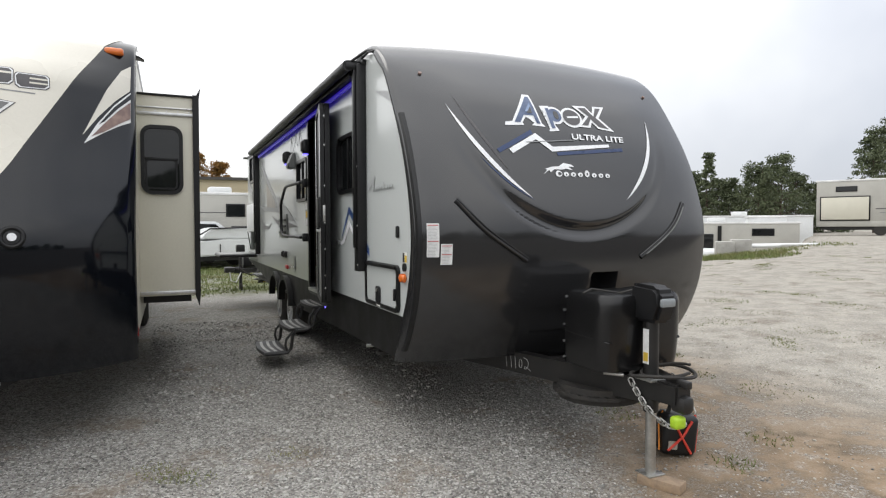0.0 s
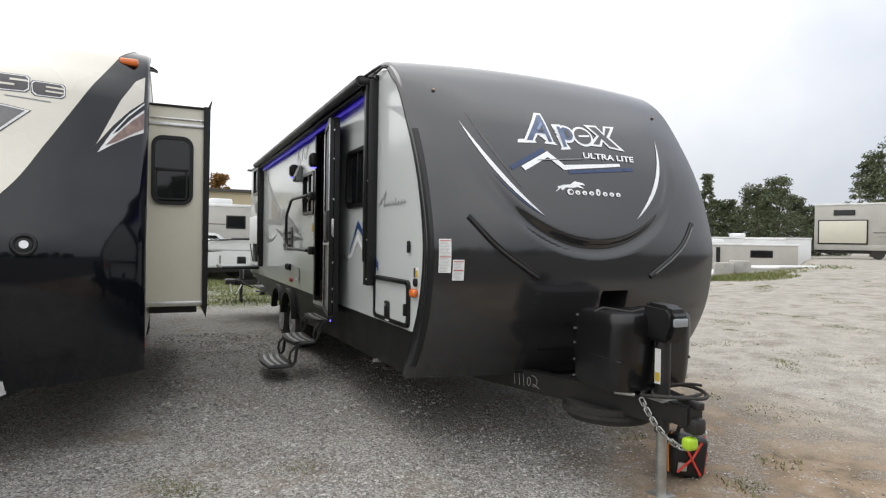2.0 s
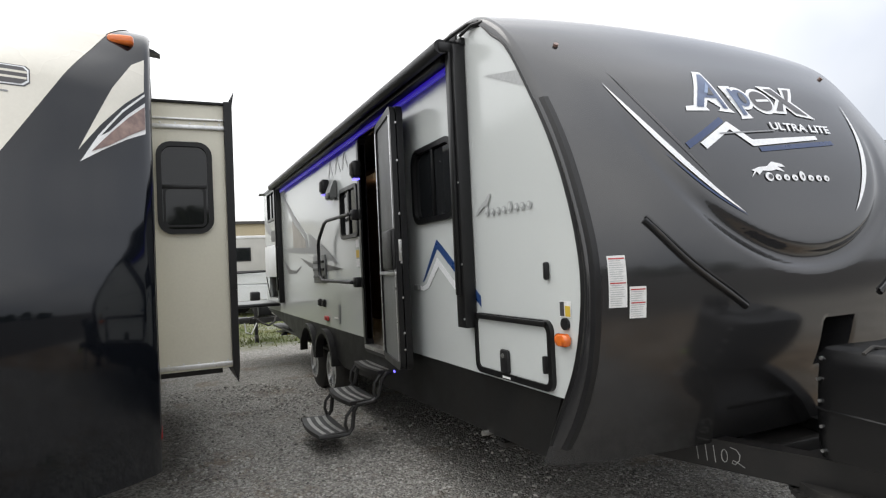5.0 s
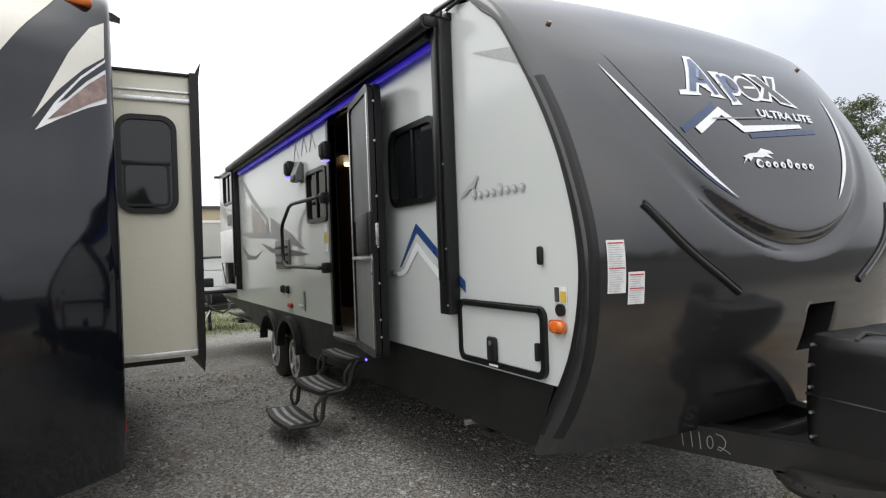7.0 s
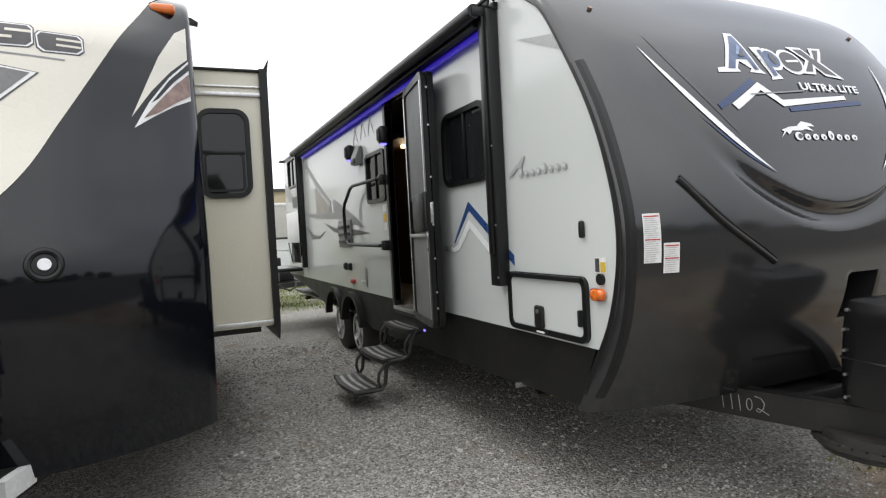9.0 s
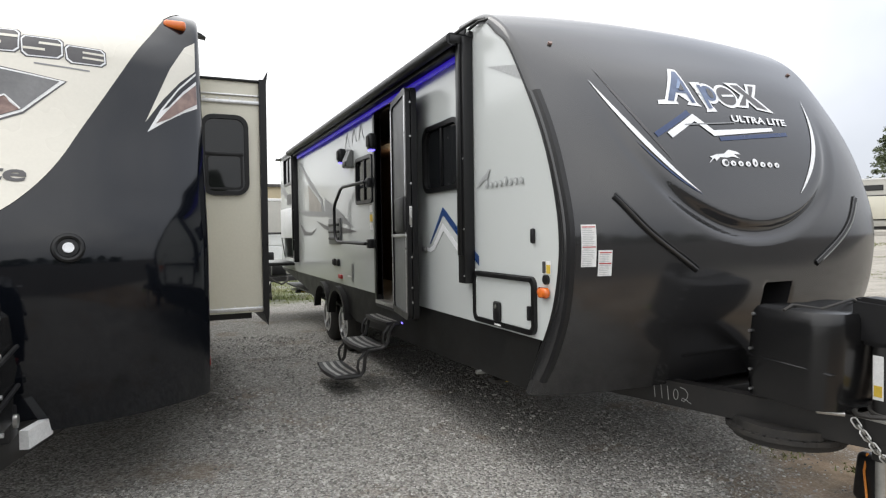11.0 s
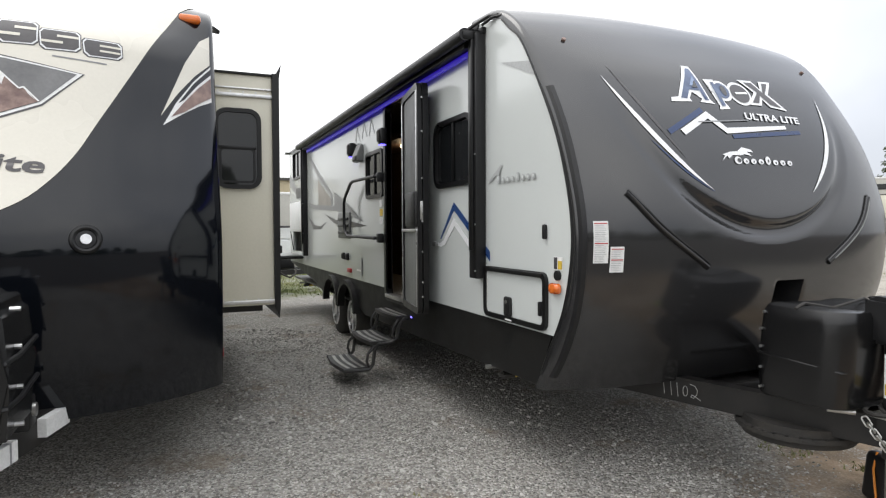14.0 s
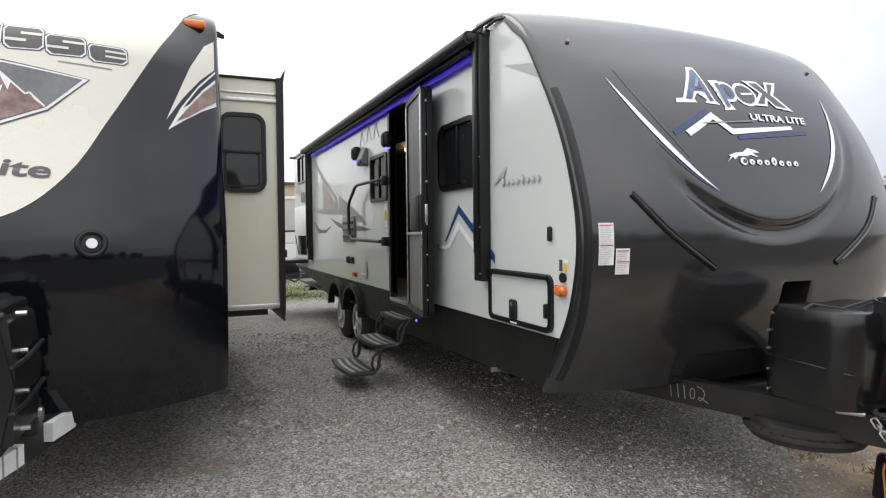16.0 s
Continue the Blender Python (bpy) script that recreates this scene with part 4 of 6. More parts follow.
flat("print_block", [(0.055, 1.16), (0.09, 1.16), (0.09, 1.205), (0.055, 1.205)], YELLOW_INK, st, 0.005)
flat("print_block", [(0.098, 1.16), (0.127, 1.16), (0.127, 1.222), (0.098, 1.222)], DARK_INK, st, 0.005)
part("key_lock", cube(-0.022, 0, 0.193, 0.224, 1.315, 1.397, 0.010), BLACK, silver_trailer, "black rubber door bumper")
part("door_holder", cube(-0.025, 0.0, 1.70, 1.78, 1.235, 1.275, 0.012), DOOR_PANEL, silver_trailer, "grey door holder")
part("drip_rail", cube(-0.012, 0.004, 1.0, REAR + 0.06, 2.675, 2.712, 0.004), GLOSS, silver_trailer, "black drip rail along the roof edge")
part("drip_spout", prism(bmesh.new(), [(REAR - 0.05, 2.70), (REAR + 0.14, 2.685), (REAR + 0.05, 2.72)], "x", -0.07, 0.0), GLOSS, silver_trailer)
bm = bmesh.new()
tube(bm, [(0.0, 0.74, 2.685), (-0.02, 0.82, 2.70), (-0.04, 0.90, 2.69), (-0.07, 0.94, 2.67), (-0.11, 0.96, 2.64)], 0.011, 8)
tube(bm, [(0.0, 0.70, 2.67), (-0.02, 0.78, 2.68), (-0.03, 0.90, 2.665)], 0.009, 8)
part("awning_bracket", bm, BLACK, awn)
# open outside kitchen
y0, y1, z0, z1 = KITCHEN
niche = part("kitchen_niche", cube(0.45, 0.47, y0, y1, z0, z1), INTERIOR, silver_trailer, "dark outside kitchen niche")
part("niche_shelf", cube(0.02, 0.45, y0, y1, z0 - 0.02, z0 + 0.01), STEEL, niche)
part("stove", cube(0.06, 0.4, y0 + 0.2, y0 + 0.75, z0 + 0.01, z0 + 0.10, 0.01), STEEL, niche)
flap = part("kitchen_hatch", cube(-0.065, -0.035, 6.95, 8.1, 1.32, 1.80, 0.008), WHITE_INK, silver_trailer, "raised white kitchen hatch")
part("hatch_strut", rod(bmesh.new(), (-0.05, 8.12, 1.32), (0.0, 8.14, 1.0), 0.008), BLACK, flap)
part("hatch_window", prism(bmesh.new(), rounded(7.2, 7.75, 1.87, 2.03, 0.03), "x", -0.012, 0.0), GLOSS, silver_trailer, "small black hatch")
tabl = part("fold_out_table", cube(-0.62, 0.0, 7.2, 8.3, 0.885, 0.93, 0.02), BLACK, silver_trailer, "fold-out black kitchen table")
part("table_top", cube(-0.60, -0.02, 7.22, 8.28, 0.931, 0.940, 0.003), DOOR_PANEL, tabl)
part("interior_lamp", rod(bmesh.new(), (0.70, 4.40, 2.38), (0.70, 4.40, 2.35), 0.045, seg=20), LAMP_WARM, silver_trailer, "lit round ceiling lamp inside")
part("cabinet", cube(0.52, 0.88, 2.2, 3.6, 0.74, 1.62, 0.01), INTERIOR, silver_trailer, "dark wood cabinet inside the door")
part("cabinet_edge", cube(0.50, 0.88, 2.2, 3.6, 1.62, 1.645, 0.004), DOOR_PANEL, silver_trailer)
part("lamp_soffit", cube(0.45, 0.9, 3.9, 5.2, 2.38, 2.42), INTERIOR, silver_trailer)
bulb = new("ceiling_bulb", bpy.data.lights.new("ceiling_bulb", "POINT"))
bulb.data.energy, bulb.data.color, bulb.data.shadow_soft_size = 0.9, (1.0, 0.75, 0.45), 0.06
bulb.location = (0.70, 4.40, 2.26)

# entry steps
steps = part("entry_steps", cube(0.05, 0.6, 2.36, 2.98, 0.55, 0.66, 0.005), FRAME_STEEL, silver_trailer, "three folding black entry steps")
for x, z in ((-0.565, 0.185), (-0.33, 0.40), (-0.10, 0.605)):
    bm = bmesh.new()
    outline = [(x, 2.42)] + [(x - 0.03 * math.sin(math.pi * k / 10), 2.42 + 0.62 * k / 10) for k in range(1, 10)] + [(x, 3.04), (x + 0.22, 3.04), (x + 0.22, 2.42)]
    prism(bm, outline, "z", z - 0.03, z)
    tread = part("tread", bm, FRAME_STEEL, steps, "black step tread with pale grip strips")
    for k in range(3):
        xx = x + 0.03 + k * 0.065
        part("grip_strip", prism(bmesh.new(), [(xx - 0.02 * math.sin(math.pi * j / 8), 2.45 + 0.56 * j / 8) for j in range(9)] + [(xx + 0.028 - 0.02 * math.sin(math.pi * j / 8), 2.45 + 0.56 * j / 8) for j in range(8, -1, -1)], "z", z, z + 0.003), STEEL, steps, "worn grey grip strip")
for y in (2.41, 3.05):
    bm = tube(bmesh.new(), [(-0.57, y, 0.172), (-0.42, y, 0.165), (-0.345, y, 0.172), (-0.315, y, 0.21), (-0.30, y, 0.33), (-0.27, y, 0.375), (-0.15, y, 0.385), (-0.10, y, 0.42), (-0.07, y, 0.54), (-0.03, y, 0.585), (0.14, y, 0.59)], 0.016, 8)
    tube(bm, [(-0.30, y, 0.37), (-0.36, y, 0.30), (-0.37, y, 0.24), (-0.35, y, 0.175)], 0.012, 6)
    tube(bm, [(-0.08, y, 0.58), (-0.13, y, 0.52), (-0.14, y, 0.45), (-0.11, y, 0.40)], 0.012, 6)
    part("stringer", bm, FRAME_STEEL, steps, "bent black step arm")
part("step_lamp", cube(0.0, 0.02, 2.30, 2.33, 0.60, 0.615), bpy.data.materials["blue_lamp"], steps, "small blue step lamp")

# chassis, hitch and jack
def rail(a, b, w, z0, z1):
    a, b = Vector((*a, 0)), Vector((*b, 0))
    d = (b - a).normalized()
    s = Vector((-d.y, d.x, 0)) * w / 2
    return [(p.x, p.y) for p in (a - s, b - s, b + s, a + s)]


for sx in (-1, 1):
    r = part("hitch_rail", prism(bmesh.new(), rail((W / 2 + sx * 0.62, 0.95), (W / 2 + sx * 0.05, -0.92), 0.06, 0, 0), "z", 0.36, 0.50, 0.004), FRAME_STEEL, silver_trailer, "black steel hitch rail")
    part("top_flange", prism(bmesh.new(), rail((W / 2 + sx * 0.62, 0.95), (W / 2 + sx * 0.05, -0.92), 0.085, 0, 0), "z", 0.498, 0.506), FRAME_STEEL, r)
    part("main_beam", cube(W / 2 + sx * 0.75 - 0.04, W / 2 + sx * 0.75 + 0.04, 0.8, REAR - 0.1, 0.34, 0.5), FRAME_STEEL, silver_trailer, "black chassis beam")
    part("axle_stub", rod(bmesh.new(), (W / 2, 4.4, 0.325), (W / 2 + sx * 1.05, 4.4, 0.325), 0.035), FRAME_STEEL, silver_trailer)
    part("axle_stub", rod(bmesh.new(), (W / 2, 5.2, 0.325), (W / 2 + sx * 1.05, 5.2, 0.325), 0.035), FRAME_STEEL, silver_trailer)
# added plate that hides the lit ground and keeps the gap between the rails dark
pan = part("hitch_dark_plate", prism(bmesh.new(), [(W / 2 - 0.58, 0.90), (W / 2 - 0.20, -0.38), (W / 2 + 0.20, -0.38), (W / 2 + 0.58, 0.90)], "z", 0.42, 0.432), FRAME_STEEL, silver_trailer, "black plate added to darken the gap between the hitch rails")
for y, w in ((-0.10, 0.30), (0.22, 0.40)):
    part("cross_member", cube(W / 2 - w, W / 2 + w, y - 0.02, y + 0.02, 0.432, 0.49, 0.004), FRAME_STEEL, pan)
part("brake_line", tube(bmesh.new(), [(0.93, -0.14, 0.50), (0.86, 0.10, 0.498), (0.82, 0.28, 0.495)], 0.006, 6), ALUMINIUM, pan, "bright metal brake line")
# chalk strokes on the near rail
ra, rb = Vector((W / 2 - 0.62, 0.95, 0)), Vector((W / 2 - 0.05, -0.92, 0))
rd = (rb - ra).normalized()
rn = Vector((rd.y, -rd.x, 0))
DIGITS = {"1": [(0.0, 0.08), (0.004, 0.04), (0.008, 0.0)], "0": [(0.012 + 0.014 * math.cos(a), 0.04 + 0.03 * math.sin(a)) for a in [k * math.pi / 6 for k in range(13)]], "2": [(0.0, 0.085), (0.03, 0.078), (0.045, 0.055), (0.04, 0.03), (0.022, 0.008), (0.006, 0.012), (0.012, 0.026), (0.035, 0.018), (0.065, 0.002)]}
for digit, along in zip("11102", (0.80, 0.845, 0.885, 0.925, 0.965)):
    q = ra + rd * along + rn * 0.032
    part("chalk_stroke", tube(bmesh.new(), [q + rd * u + Vector((0, 0, 0.392 + h)) for u, h in DIGITS[digit]], 0.0022, 5), CHALK, silver_trailer, "chalk stroke on the hitch rail")
bm = bmesh.new()
prism(bm, [(1.165 - 0.09, -0.85), (1.165 + 0.09, -0.85), (1.165 + 0.055, -1.12), (1.165 - 0.055, -1.12)], "z", 0.40, 0.52, 0.012)
box(bm, 1.165 - 0.045, 1.165 + 0.045, -1.16, -1.05, 0.36, 0.46, 0.03)
box(bm, 1.165 - 0.02, 1.165 + 0.02, -1.16, -1.0, 0.50, 0.545, 0.01)
coup = part("coupler", bm, FRAME_STEEL, silver_trailer, "black ball coupler")
part("coupler_lock", cube(1.165 - 0.075, 1.165 + 0.005, -1.14, -1.08, 0.28, 0.35, 0.02, segments=3), LIME, coup, "lime-green coupler lock")
JX = 1.135
jack = part("tongue_jack", rod(bmesh.new(), (JX, -0.90, 0.32), (JX, -0.90, 0.84), 0.042, seg=20), FRAME_STEEL, silver_trailer, "electric tongue jack")
part("inner_post", rod(bmesh.new(), (JX, -0.90, -0.06), (JX, -0.90, 0.40), 0.030, seg=18), STEEL, jack, "galvanised jack post")
part("foot_plate", cube(JX - 0.06, JX + 0.06, -0.96, -0.84, -0.046, -0.036, 0.003), STEEL, jack)
bm = bmesh.new()
prism(bm, [(-0.99, 0.84), (-0.82, 0.84), (-0.79, 0.90), (-0.79, 1.045), (-0.82, 1.06), (-0.98, 1.05), (-1.02, 1.02), (-1.03, 0.94)], "x", JX - 0.065, JX + 0.065, 0.022)
head = part("jack_head", bm, BLACK, jack, "black plastic jack motor housing")
part("lamp_lens", cube(JX - 0.05, JX + 0.05, -1.037, -1.01, 0.935, 0.985, 0.012), PALE_GLASS, jack, "clear jack work light")
part("jack_decal", cube(JX - 0.044, JX - 0.042, -0.925, -0.88, 0.60, 0.80), PAPER, jack, "white and yellow jack label")
part("decal_yellow", cube(JX - 0.046, JX - 0.0435, -0.92, -0.885, 0.615, 0.665), YELLOW_INK, jack)
part("jack_flange", cube(JX - 0.075, JX + 0.075, -0.98, -0.82, 0.508, 0.522, 0.004), STEEL, jack)
part("red_tube", rod(bmesh.new(), (JX + 0.06, -0.86, 0.50), (JX + 0.06, -0.86, 0.84), 0.018), BROWN_INK, jack, "dark red tube")
# moulded tank cover
bm = bmesh.new()
loops = []
for z, k, dip in ((0.54, 0.96, 0), (0.60, 0.985, 0), (0.72, 1.0, 0), (0.86, 0.995, 0), (0.93, 0.985, 0.2), (0.965, 0.965, 0.5), (0.988, 0.92, 0.8), (0.998, 0.82, 1), (1.0, 0.6, 1), (1.0, 0.3, 1)):
    outline = rounded(-0.305 * k, 0.305 * k, -0.235 * k, 0.235 * k, 0.11 * k, 8)
    loops.append([bm.verts.new((1.167 + a, -0.585 + c + 0.03 * (0.54 - z) / 0.46, z - dip * 0.045 * math.exp(-((a - 0.03) / 0.13) ** 2))) for a, c in outline])
for a, b in zip(loops, loops[1:]):
    for k in range(len(a)):
        bm.faces.new((a[k], a[(k + 1) % len(a)], b[(k + 1) % len(a)], b[k]))
bm.faces.new(loops[-1])
bm.faces.new(loops[0][::-1])
cover = part("tank_cover", bm, COVER, silver_trailer, "black moulded gas-bottle cover")
bm = tube(bmesh.new(), [(0.875, -0.40, 0.745), (0.862, -0.52, 0.74), (0.866, -0.72, 0.73), (0.90, -0.815, 0.715), (1.03, -0.82, 0.70), (1.165, -0.815, 0.695), (1.30, -0.82, 0.70), (1.43, -0.815, 0.715), (1.475, -0.74, 0.73), (1.478, -0.40, 0.735)], 0.006, 8)
part("cover_rib", bm, COVER, cover, "moulded rib round the cover")
part("cover_strap", tube(bmesh.new(), [(0.88, -0.60, 0.985), (0.94, -0.60, 1.008), (1.165, -0.59, 0.972), (1.39, -0.60, 1.008), (1.45, -0.60, 0.985)], 0.008, 6), RUBBER, cover)
for y, z in ((-0.43, 0.95), (-0.42, 0.865), (-0.42, 0.775), (-0.42, 0.67), (-0.42, 0.57)):
    part("cover_bolt", rod(bmesh.new(), (0.895, y, z), (0.866 if z < 0.9 else 0.876, y, z), 0.007, seg=8), ALUMINIUM, cover)
part("board_end", cube(0.70, 0.78, 0.16, 0.34, 0.508, 0.52), WOOD, silver_trailer)
bm = bmesh.new()
tube(bm, [(W / 2 + 0.20 * math.cos(a) - 0.02, -0.93 + 0.15 * math.sin(a), 0.545 + 0.012 * math.sin(2 * a)) for a in [2 * math.pi * k / 24 for k in range(24)]], 0.011, 6, closed=True)
tube(bm, [(W / 2 + 0.17 * math.cos(a), -0.95 + 0.12 * math.sin(a), 0.56 + 0.015 * math.cos(a)) for a in [2 * math.pi * k / 24 for k in range(20)]], 0.009, 6)
part("coiled_cable", bm, RUBBER, silver_trailer, "coiled black trailer cable")


def chain(points, parent, link=0.042):
    pts = smooth_line(points, 60)
    seg = np.cumsum([0] + [np.linalg.norm(b - a) for a, b in zip(pts, pts[1:])])
    k = 0
    for s in np.arange(0, seg[-1] - link, link * 0.72):
        p, q = (Vector([float(np.interp(v, seg, pts[:, i])) for i in range(3)]) for v in (s, s + link))
        d = (q - p).normalized()
        a = d.orthogonal().normalized()
        side = a if k % 2 else d.cross(a)
        c = (p + q) / 2
        loop = [c + d * (link * 0.32 * (1 if math.cos(t) > 0 else -1) + 0.012 * math.cos(t)) + side * 0.013 * math.sin(t) for t in [2 * math.pi * j / 10 + 0.1 for j in range(10)]]
        part("chain_link", tube(bmesh.new(), loop, 0.0048, 5, closed=True), STEEL, parent)
        k += 1


safety = part("safety_chain", rod(bmesh.new(), (1.02, -0.80, 0.52), (0.94, -0.72, 0.525), 0.012), STEEL, silver_trailer, "galvanised safety chain")
chain([(1.05, -0.82, 0.50), (1.06, -0.88, 0.42), (1.09, -0.95, 0.33), (1.16, -1.03, 0.26), (1.25, -1.06, 0.28)], safety)
chain([(1.34, -0.85, 0.50), (1.38, -0.92, 0.38), (1.37, -1.0, 0.30)], safety)
# stabiliser legs and leveller under the nose
for y in (0.80, 7.4):
    lg = part("stabiliser_jack", rod(bmesh.new(), (0.25, y, 0.50), (0.03, y - 0.05, 0.455), 0.02), FRAME_STEEL, silver_trailer, "folded steel stabiliser jack")
    part("jack_nut", rod(bmesh.new(), (-0.03, y + 0.06, 0.485), (0.10, y + 0.06, 0.485), 0.014), STEEL, lg)
    part("jack_pad", cube(0.02, 0.36, y - 0.09, y - 0.01, 0.435, 0.462, 0.006), FRAME_STEEL, lg)
    part("jack_arm", rod(bmesh.new(), (0.05, y - 0.05, 0.46), (0.55, y - 0.02, 0.50), 0.016), FRAME_STEEL, lg)
    part("jack_label", cube(0.10, 0.24, y - 0.094, y - 0.0905, 0.44, 0.458), YELLOW_INK, lg, "yellow warning label")

# loose things round the hitch
bm = cube(-0.12, 0.13, -0.05, 0.05, 0, 0.055, 0.006)
blk = tagged(part("wood_block", bm, WOOD), "weathered short wooden board under the jack foot", "wood block")
blk.location, blk.rotation_euler = (1.145, -0.97, -0.10), (0, 0, radians(-66))
case = thing("battery_case", (1.57, -0.64, -0.08), "black plastic battery case wrapped with red cords", "battery case")
m = Matrix.Translation((1.57, -0.64, -0.075)) @ Matrix.Scale(0.86, 4) @ Matrix.Rotation(radians(-18), 4, "Z") @ Matrix.Rotation(radians(7), 4, "Y")
part("body", cube(-0.13, 0.13, -0.10, 0.10, 0, 0.30, 0.035, m, 3), BLACK, case)
part("top_handle", tube(bmesh.new(), [m @ Vector(p) for p in ((-0.08, 0, 0.29), (-0.07, 0, 0.345), (0.0, 0, 0.36), (0.07, 0, 0.345), (0.08, 0, 0.29))], 0.014, 8), BLACK, case)
for pts in (((-0.10, -0.108, 0.04), (0.0, -0.112, 0.15), (0.06, -0.108, 0.27)), ((0.08, -0.108, 0.03), (-0.01, -0.113, 0.15), (-0.08, -0.108, 0.26)), ((0.133, -0.06, 0.03), (0.136, -0.05, 0.2), (0.12, -0.03, 0.30))):
    part("cord", tube(bmesh.new(), [m @ Vector(p) for p in pts], 0.008, 6), RED_CORD, case, "red cord")
part("band", tube(bmesh.new(), [m @ Vector(p) for p in ((-0.138, -0.05, 0.02), (-0.14, 0, 0.2), (-0.11, 0.02, 0.30))], 0.006, 6), ORANGE, case, "orange strap")
part("tag", cube(-0.10, -0.03, -0.106, -0.101, 0.05, 0.11, 0, m), TAN_INK, case)


part("spare_carrier", prism(bmesh.new(), [(1.15 + 0.30 * math.cos(2 * math.pi * k / 32), -0.42 + 0.30 * math.sin(2 * math.pi * k / 32)) for k in range(32)], "z", 0.29, 0.385, 0.035), RUBBER, silver_trailer, "black round pan slung under the hitch")

# ---- the cream and slate trailer ----
cream_trailer = thing("travel_trailer", (-2.8, 4, 0), "cream and slate-blue travel trailer with its slide-out extended", "travel trailer")
LX1, LX0 = -1.605, -4.04
LEDGE = [(1.22, 0.46), (1.14, 0.70), (1.09, 0.95), (1.065, 1.18), (1.08, 1.38), (1.195, 1.62), (1.36, 1.95), (1.48, 2.25), (1.60, 2.55), (1.72, 2.75), (1.95, 2.86), (2.3, 2.90)]
LINNER = [(y + 0.05, z) for y, z in LEDGE]
lnose = Nose(LX0, LX1, LEDGE, LINNER, 0.42, 3.0, None)
lcap = part("front_cap", lnose.mesh(90), SLATE, cream_trailer, "slate-blue and black moulded nose cap", angle=60)
part("side_wall", panel_wall(LX1 - 0.044, 0.04, lnose.inner, (), 9.0, 0.6, 2.8, 2.25), TAN_WALL, cream_trailer, "beige fibreglass side wall")
part("side_wall", panel_wall(LX0 + 0.004, 0.04, lnose.inner, (), 9.0, 0.6, 2.8, 2.25), TAN_WALL, cream_trailer, "beige fibreglass side wall")
part("rear_wall", cube(LX0, LX1, 9.0, 9.04, 0.6, 2.85), TAN_WALL, cream_trailer)
part("roof", prism(bmesh.new(), [(LX0, 2.8), (LX0, 2.86), (LX0 + .6, 2.93), (LX1 - .6, 2.93), (LX1, 2.86), (LX1, 2.8)], "y", 2.28, 9.05), WHITE_ROOF, cream_trailer)
part("belly_pan", cube(LX0 + 0.05, LX1 - 0.05, 1.25, 9.0, 0.44, 0.6), FRAME_STEEL, cream_trailer)
part("edge_moulding", tube(bmesh.new(), [(LX1 - 0.004, y + 0.02, z) for y, z in lnose.inner[6:140:3]], 0.014, 8), GLOSS, lcap, "black edge moulding")
part("drip_spout", prism(bmesh.new(), [(LX1 - 0.01, 2.74), (LX1 + 0.065, 2.728), (LX1 + 0.03, 2.75), (LX1 - 0.01, 2.762)], "y", 1.86, 1.95), GLOSS, cream_trailer, "black rain gutter spout")

mid = lnose.mid


def mirror(outline):
    return [(2 * mid - x, z) for x, z in outline][::-1]


half = [(-1.80, 2.72), (-1.91, 2.50), (-2.007, 2.30), (-2.101, 2.11), (-2.19, 1.935), (-2.273, 1.765), (-2.357, 1.64), (-2.462, 1.53), (-2.57, 1.465), (-2.68, 1.44)]
half = [tuple(p) for p in smooth_line(half, 40)]
decal("cream_panel", half + mirror(half), CREAM, lcap, lnose, 0.003, "cream gelcoat panel", 0.05)
# cream continues over the brow
bm = bmesh.new()
rows = []
for z in np.linspace(2.70, 2.895, 14):
    w = 1.0 + 0.16 * (z - 2.70) / 0.2
    rows.append([bm.verts.new(lnose.place(mid + u * w, z, 0.0035)) for u in np.linspace(-1, 1, 40)])
for a, b in zip(rows, rows[1:]):
    for k in range(39):
        bm.faces.new((a[k], a[k + 1], b[k + 1], b[k]))
part("cream_brow", bm, CREAM, lcap, "cream gelcoat brow", angle=180)
letters = [(-2.265, -2.095, 2.297, 2.385, "rr"), (-2.455, -2.285, 2.308, 2.412, "rl"), (-2.635, -2.47, 2.320, 2.440, "rl"), (-2.815, -2.65, 2.330, 2.458, "o")]
letters += [(-2.99, -2.83, 2.338, 2.462, "rl"), (-3.165, -3.01, 2.338, 2.462, "o"), (-3.335, -3.185, 2.335, 2.458, "rr")]
for x0, x1, z0, z1, gaps in letters:
    h, w = z1 - z0, x1 - x0
    shape = [(x0 + 0.03, z0), (x1 - 0.02, z0 + 0.004), (x1, z0 + 0.024), (x1 - 0.004, z1 - 0.016), (x1 - 0.02, z1), (x0 + 0.012, z1), (x0, z1 - 0.018), (x0 + 0.008, z0 + 0.02)]
    decal("name_block_rim", grow(shape, 0.011), DARK_INK, lcap, lnose, 0.0045)
    decal("name_block_line", grow(shape, 0.006), WHITE_INK, lcap, lnose, 0.006)
    decal("name_block", shape, DARK_INK, lcap, lnose, 0.0075)
    if gaps == "o":
        decal("name_block_gap", rounded(x0 + w * 0.36, x1 - w * 0.36, z0 + h * 0.25, z1 - h * 0.25, 0.012, 3), CREAM, lcap, lnose, 0.009)
    else:
        for side, level in zip(gaps, (0.64, 0.30)):
            a, b = (x0 + w * 0.42, x1 - w * 0.02) if side == "r" else (x0 + w * 0.02, x1 - w * 0.42)
            decal("name_block_gap", [(a, z0 + h * level), (b, z0 + h * level), (b, z0 + h * (level + 0.13)), (a, z0 + h * (level + 0.13))], CREAM, lcap, lnose, 0.009)
decal("small_print", bar((-2.40, 2.268), (-2.16, 2.258), 0.008), GREY_INK, lcap, lnose, 0.005)
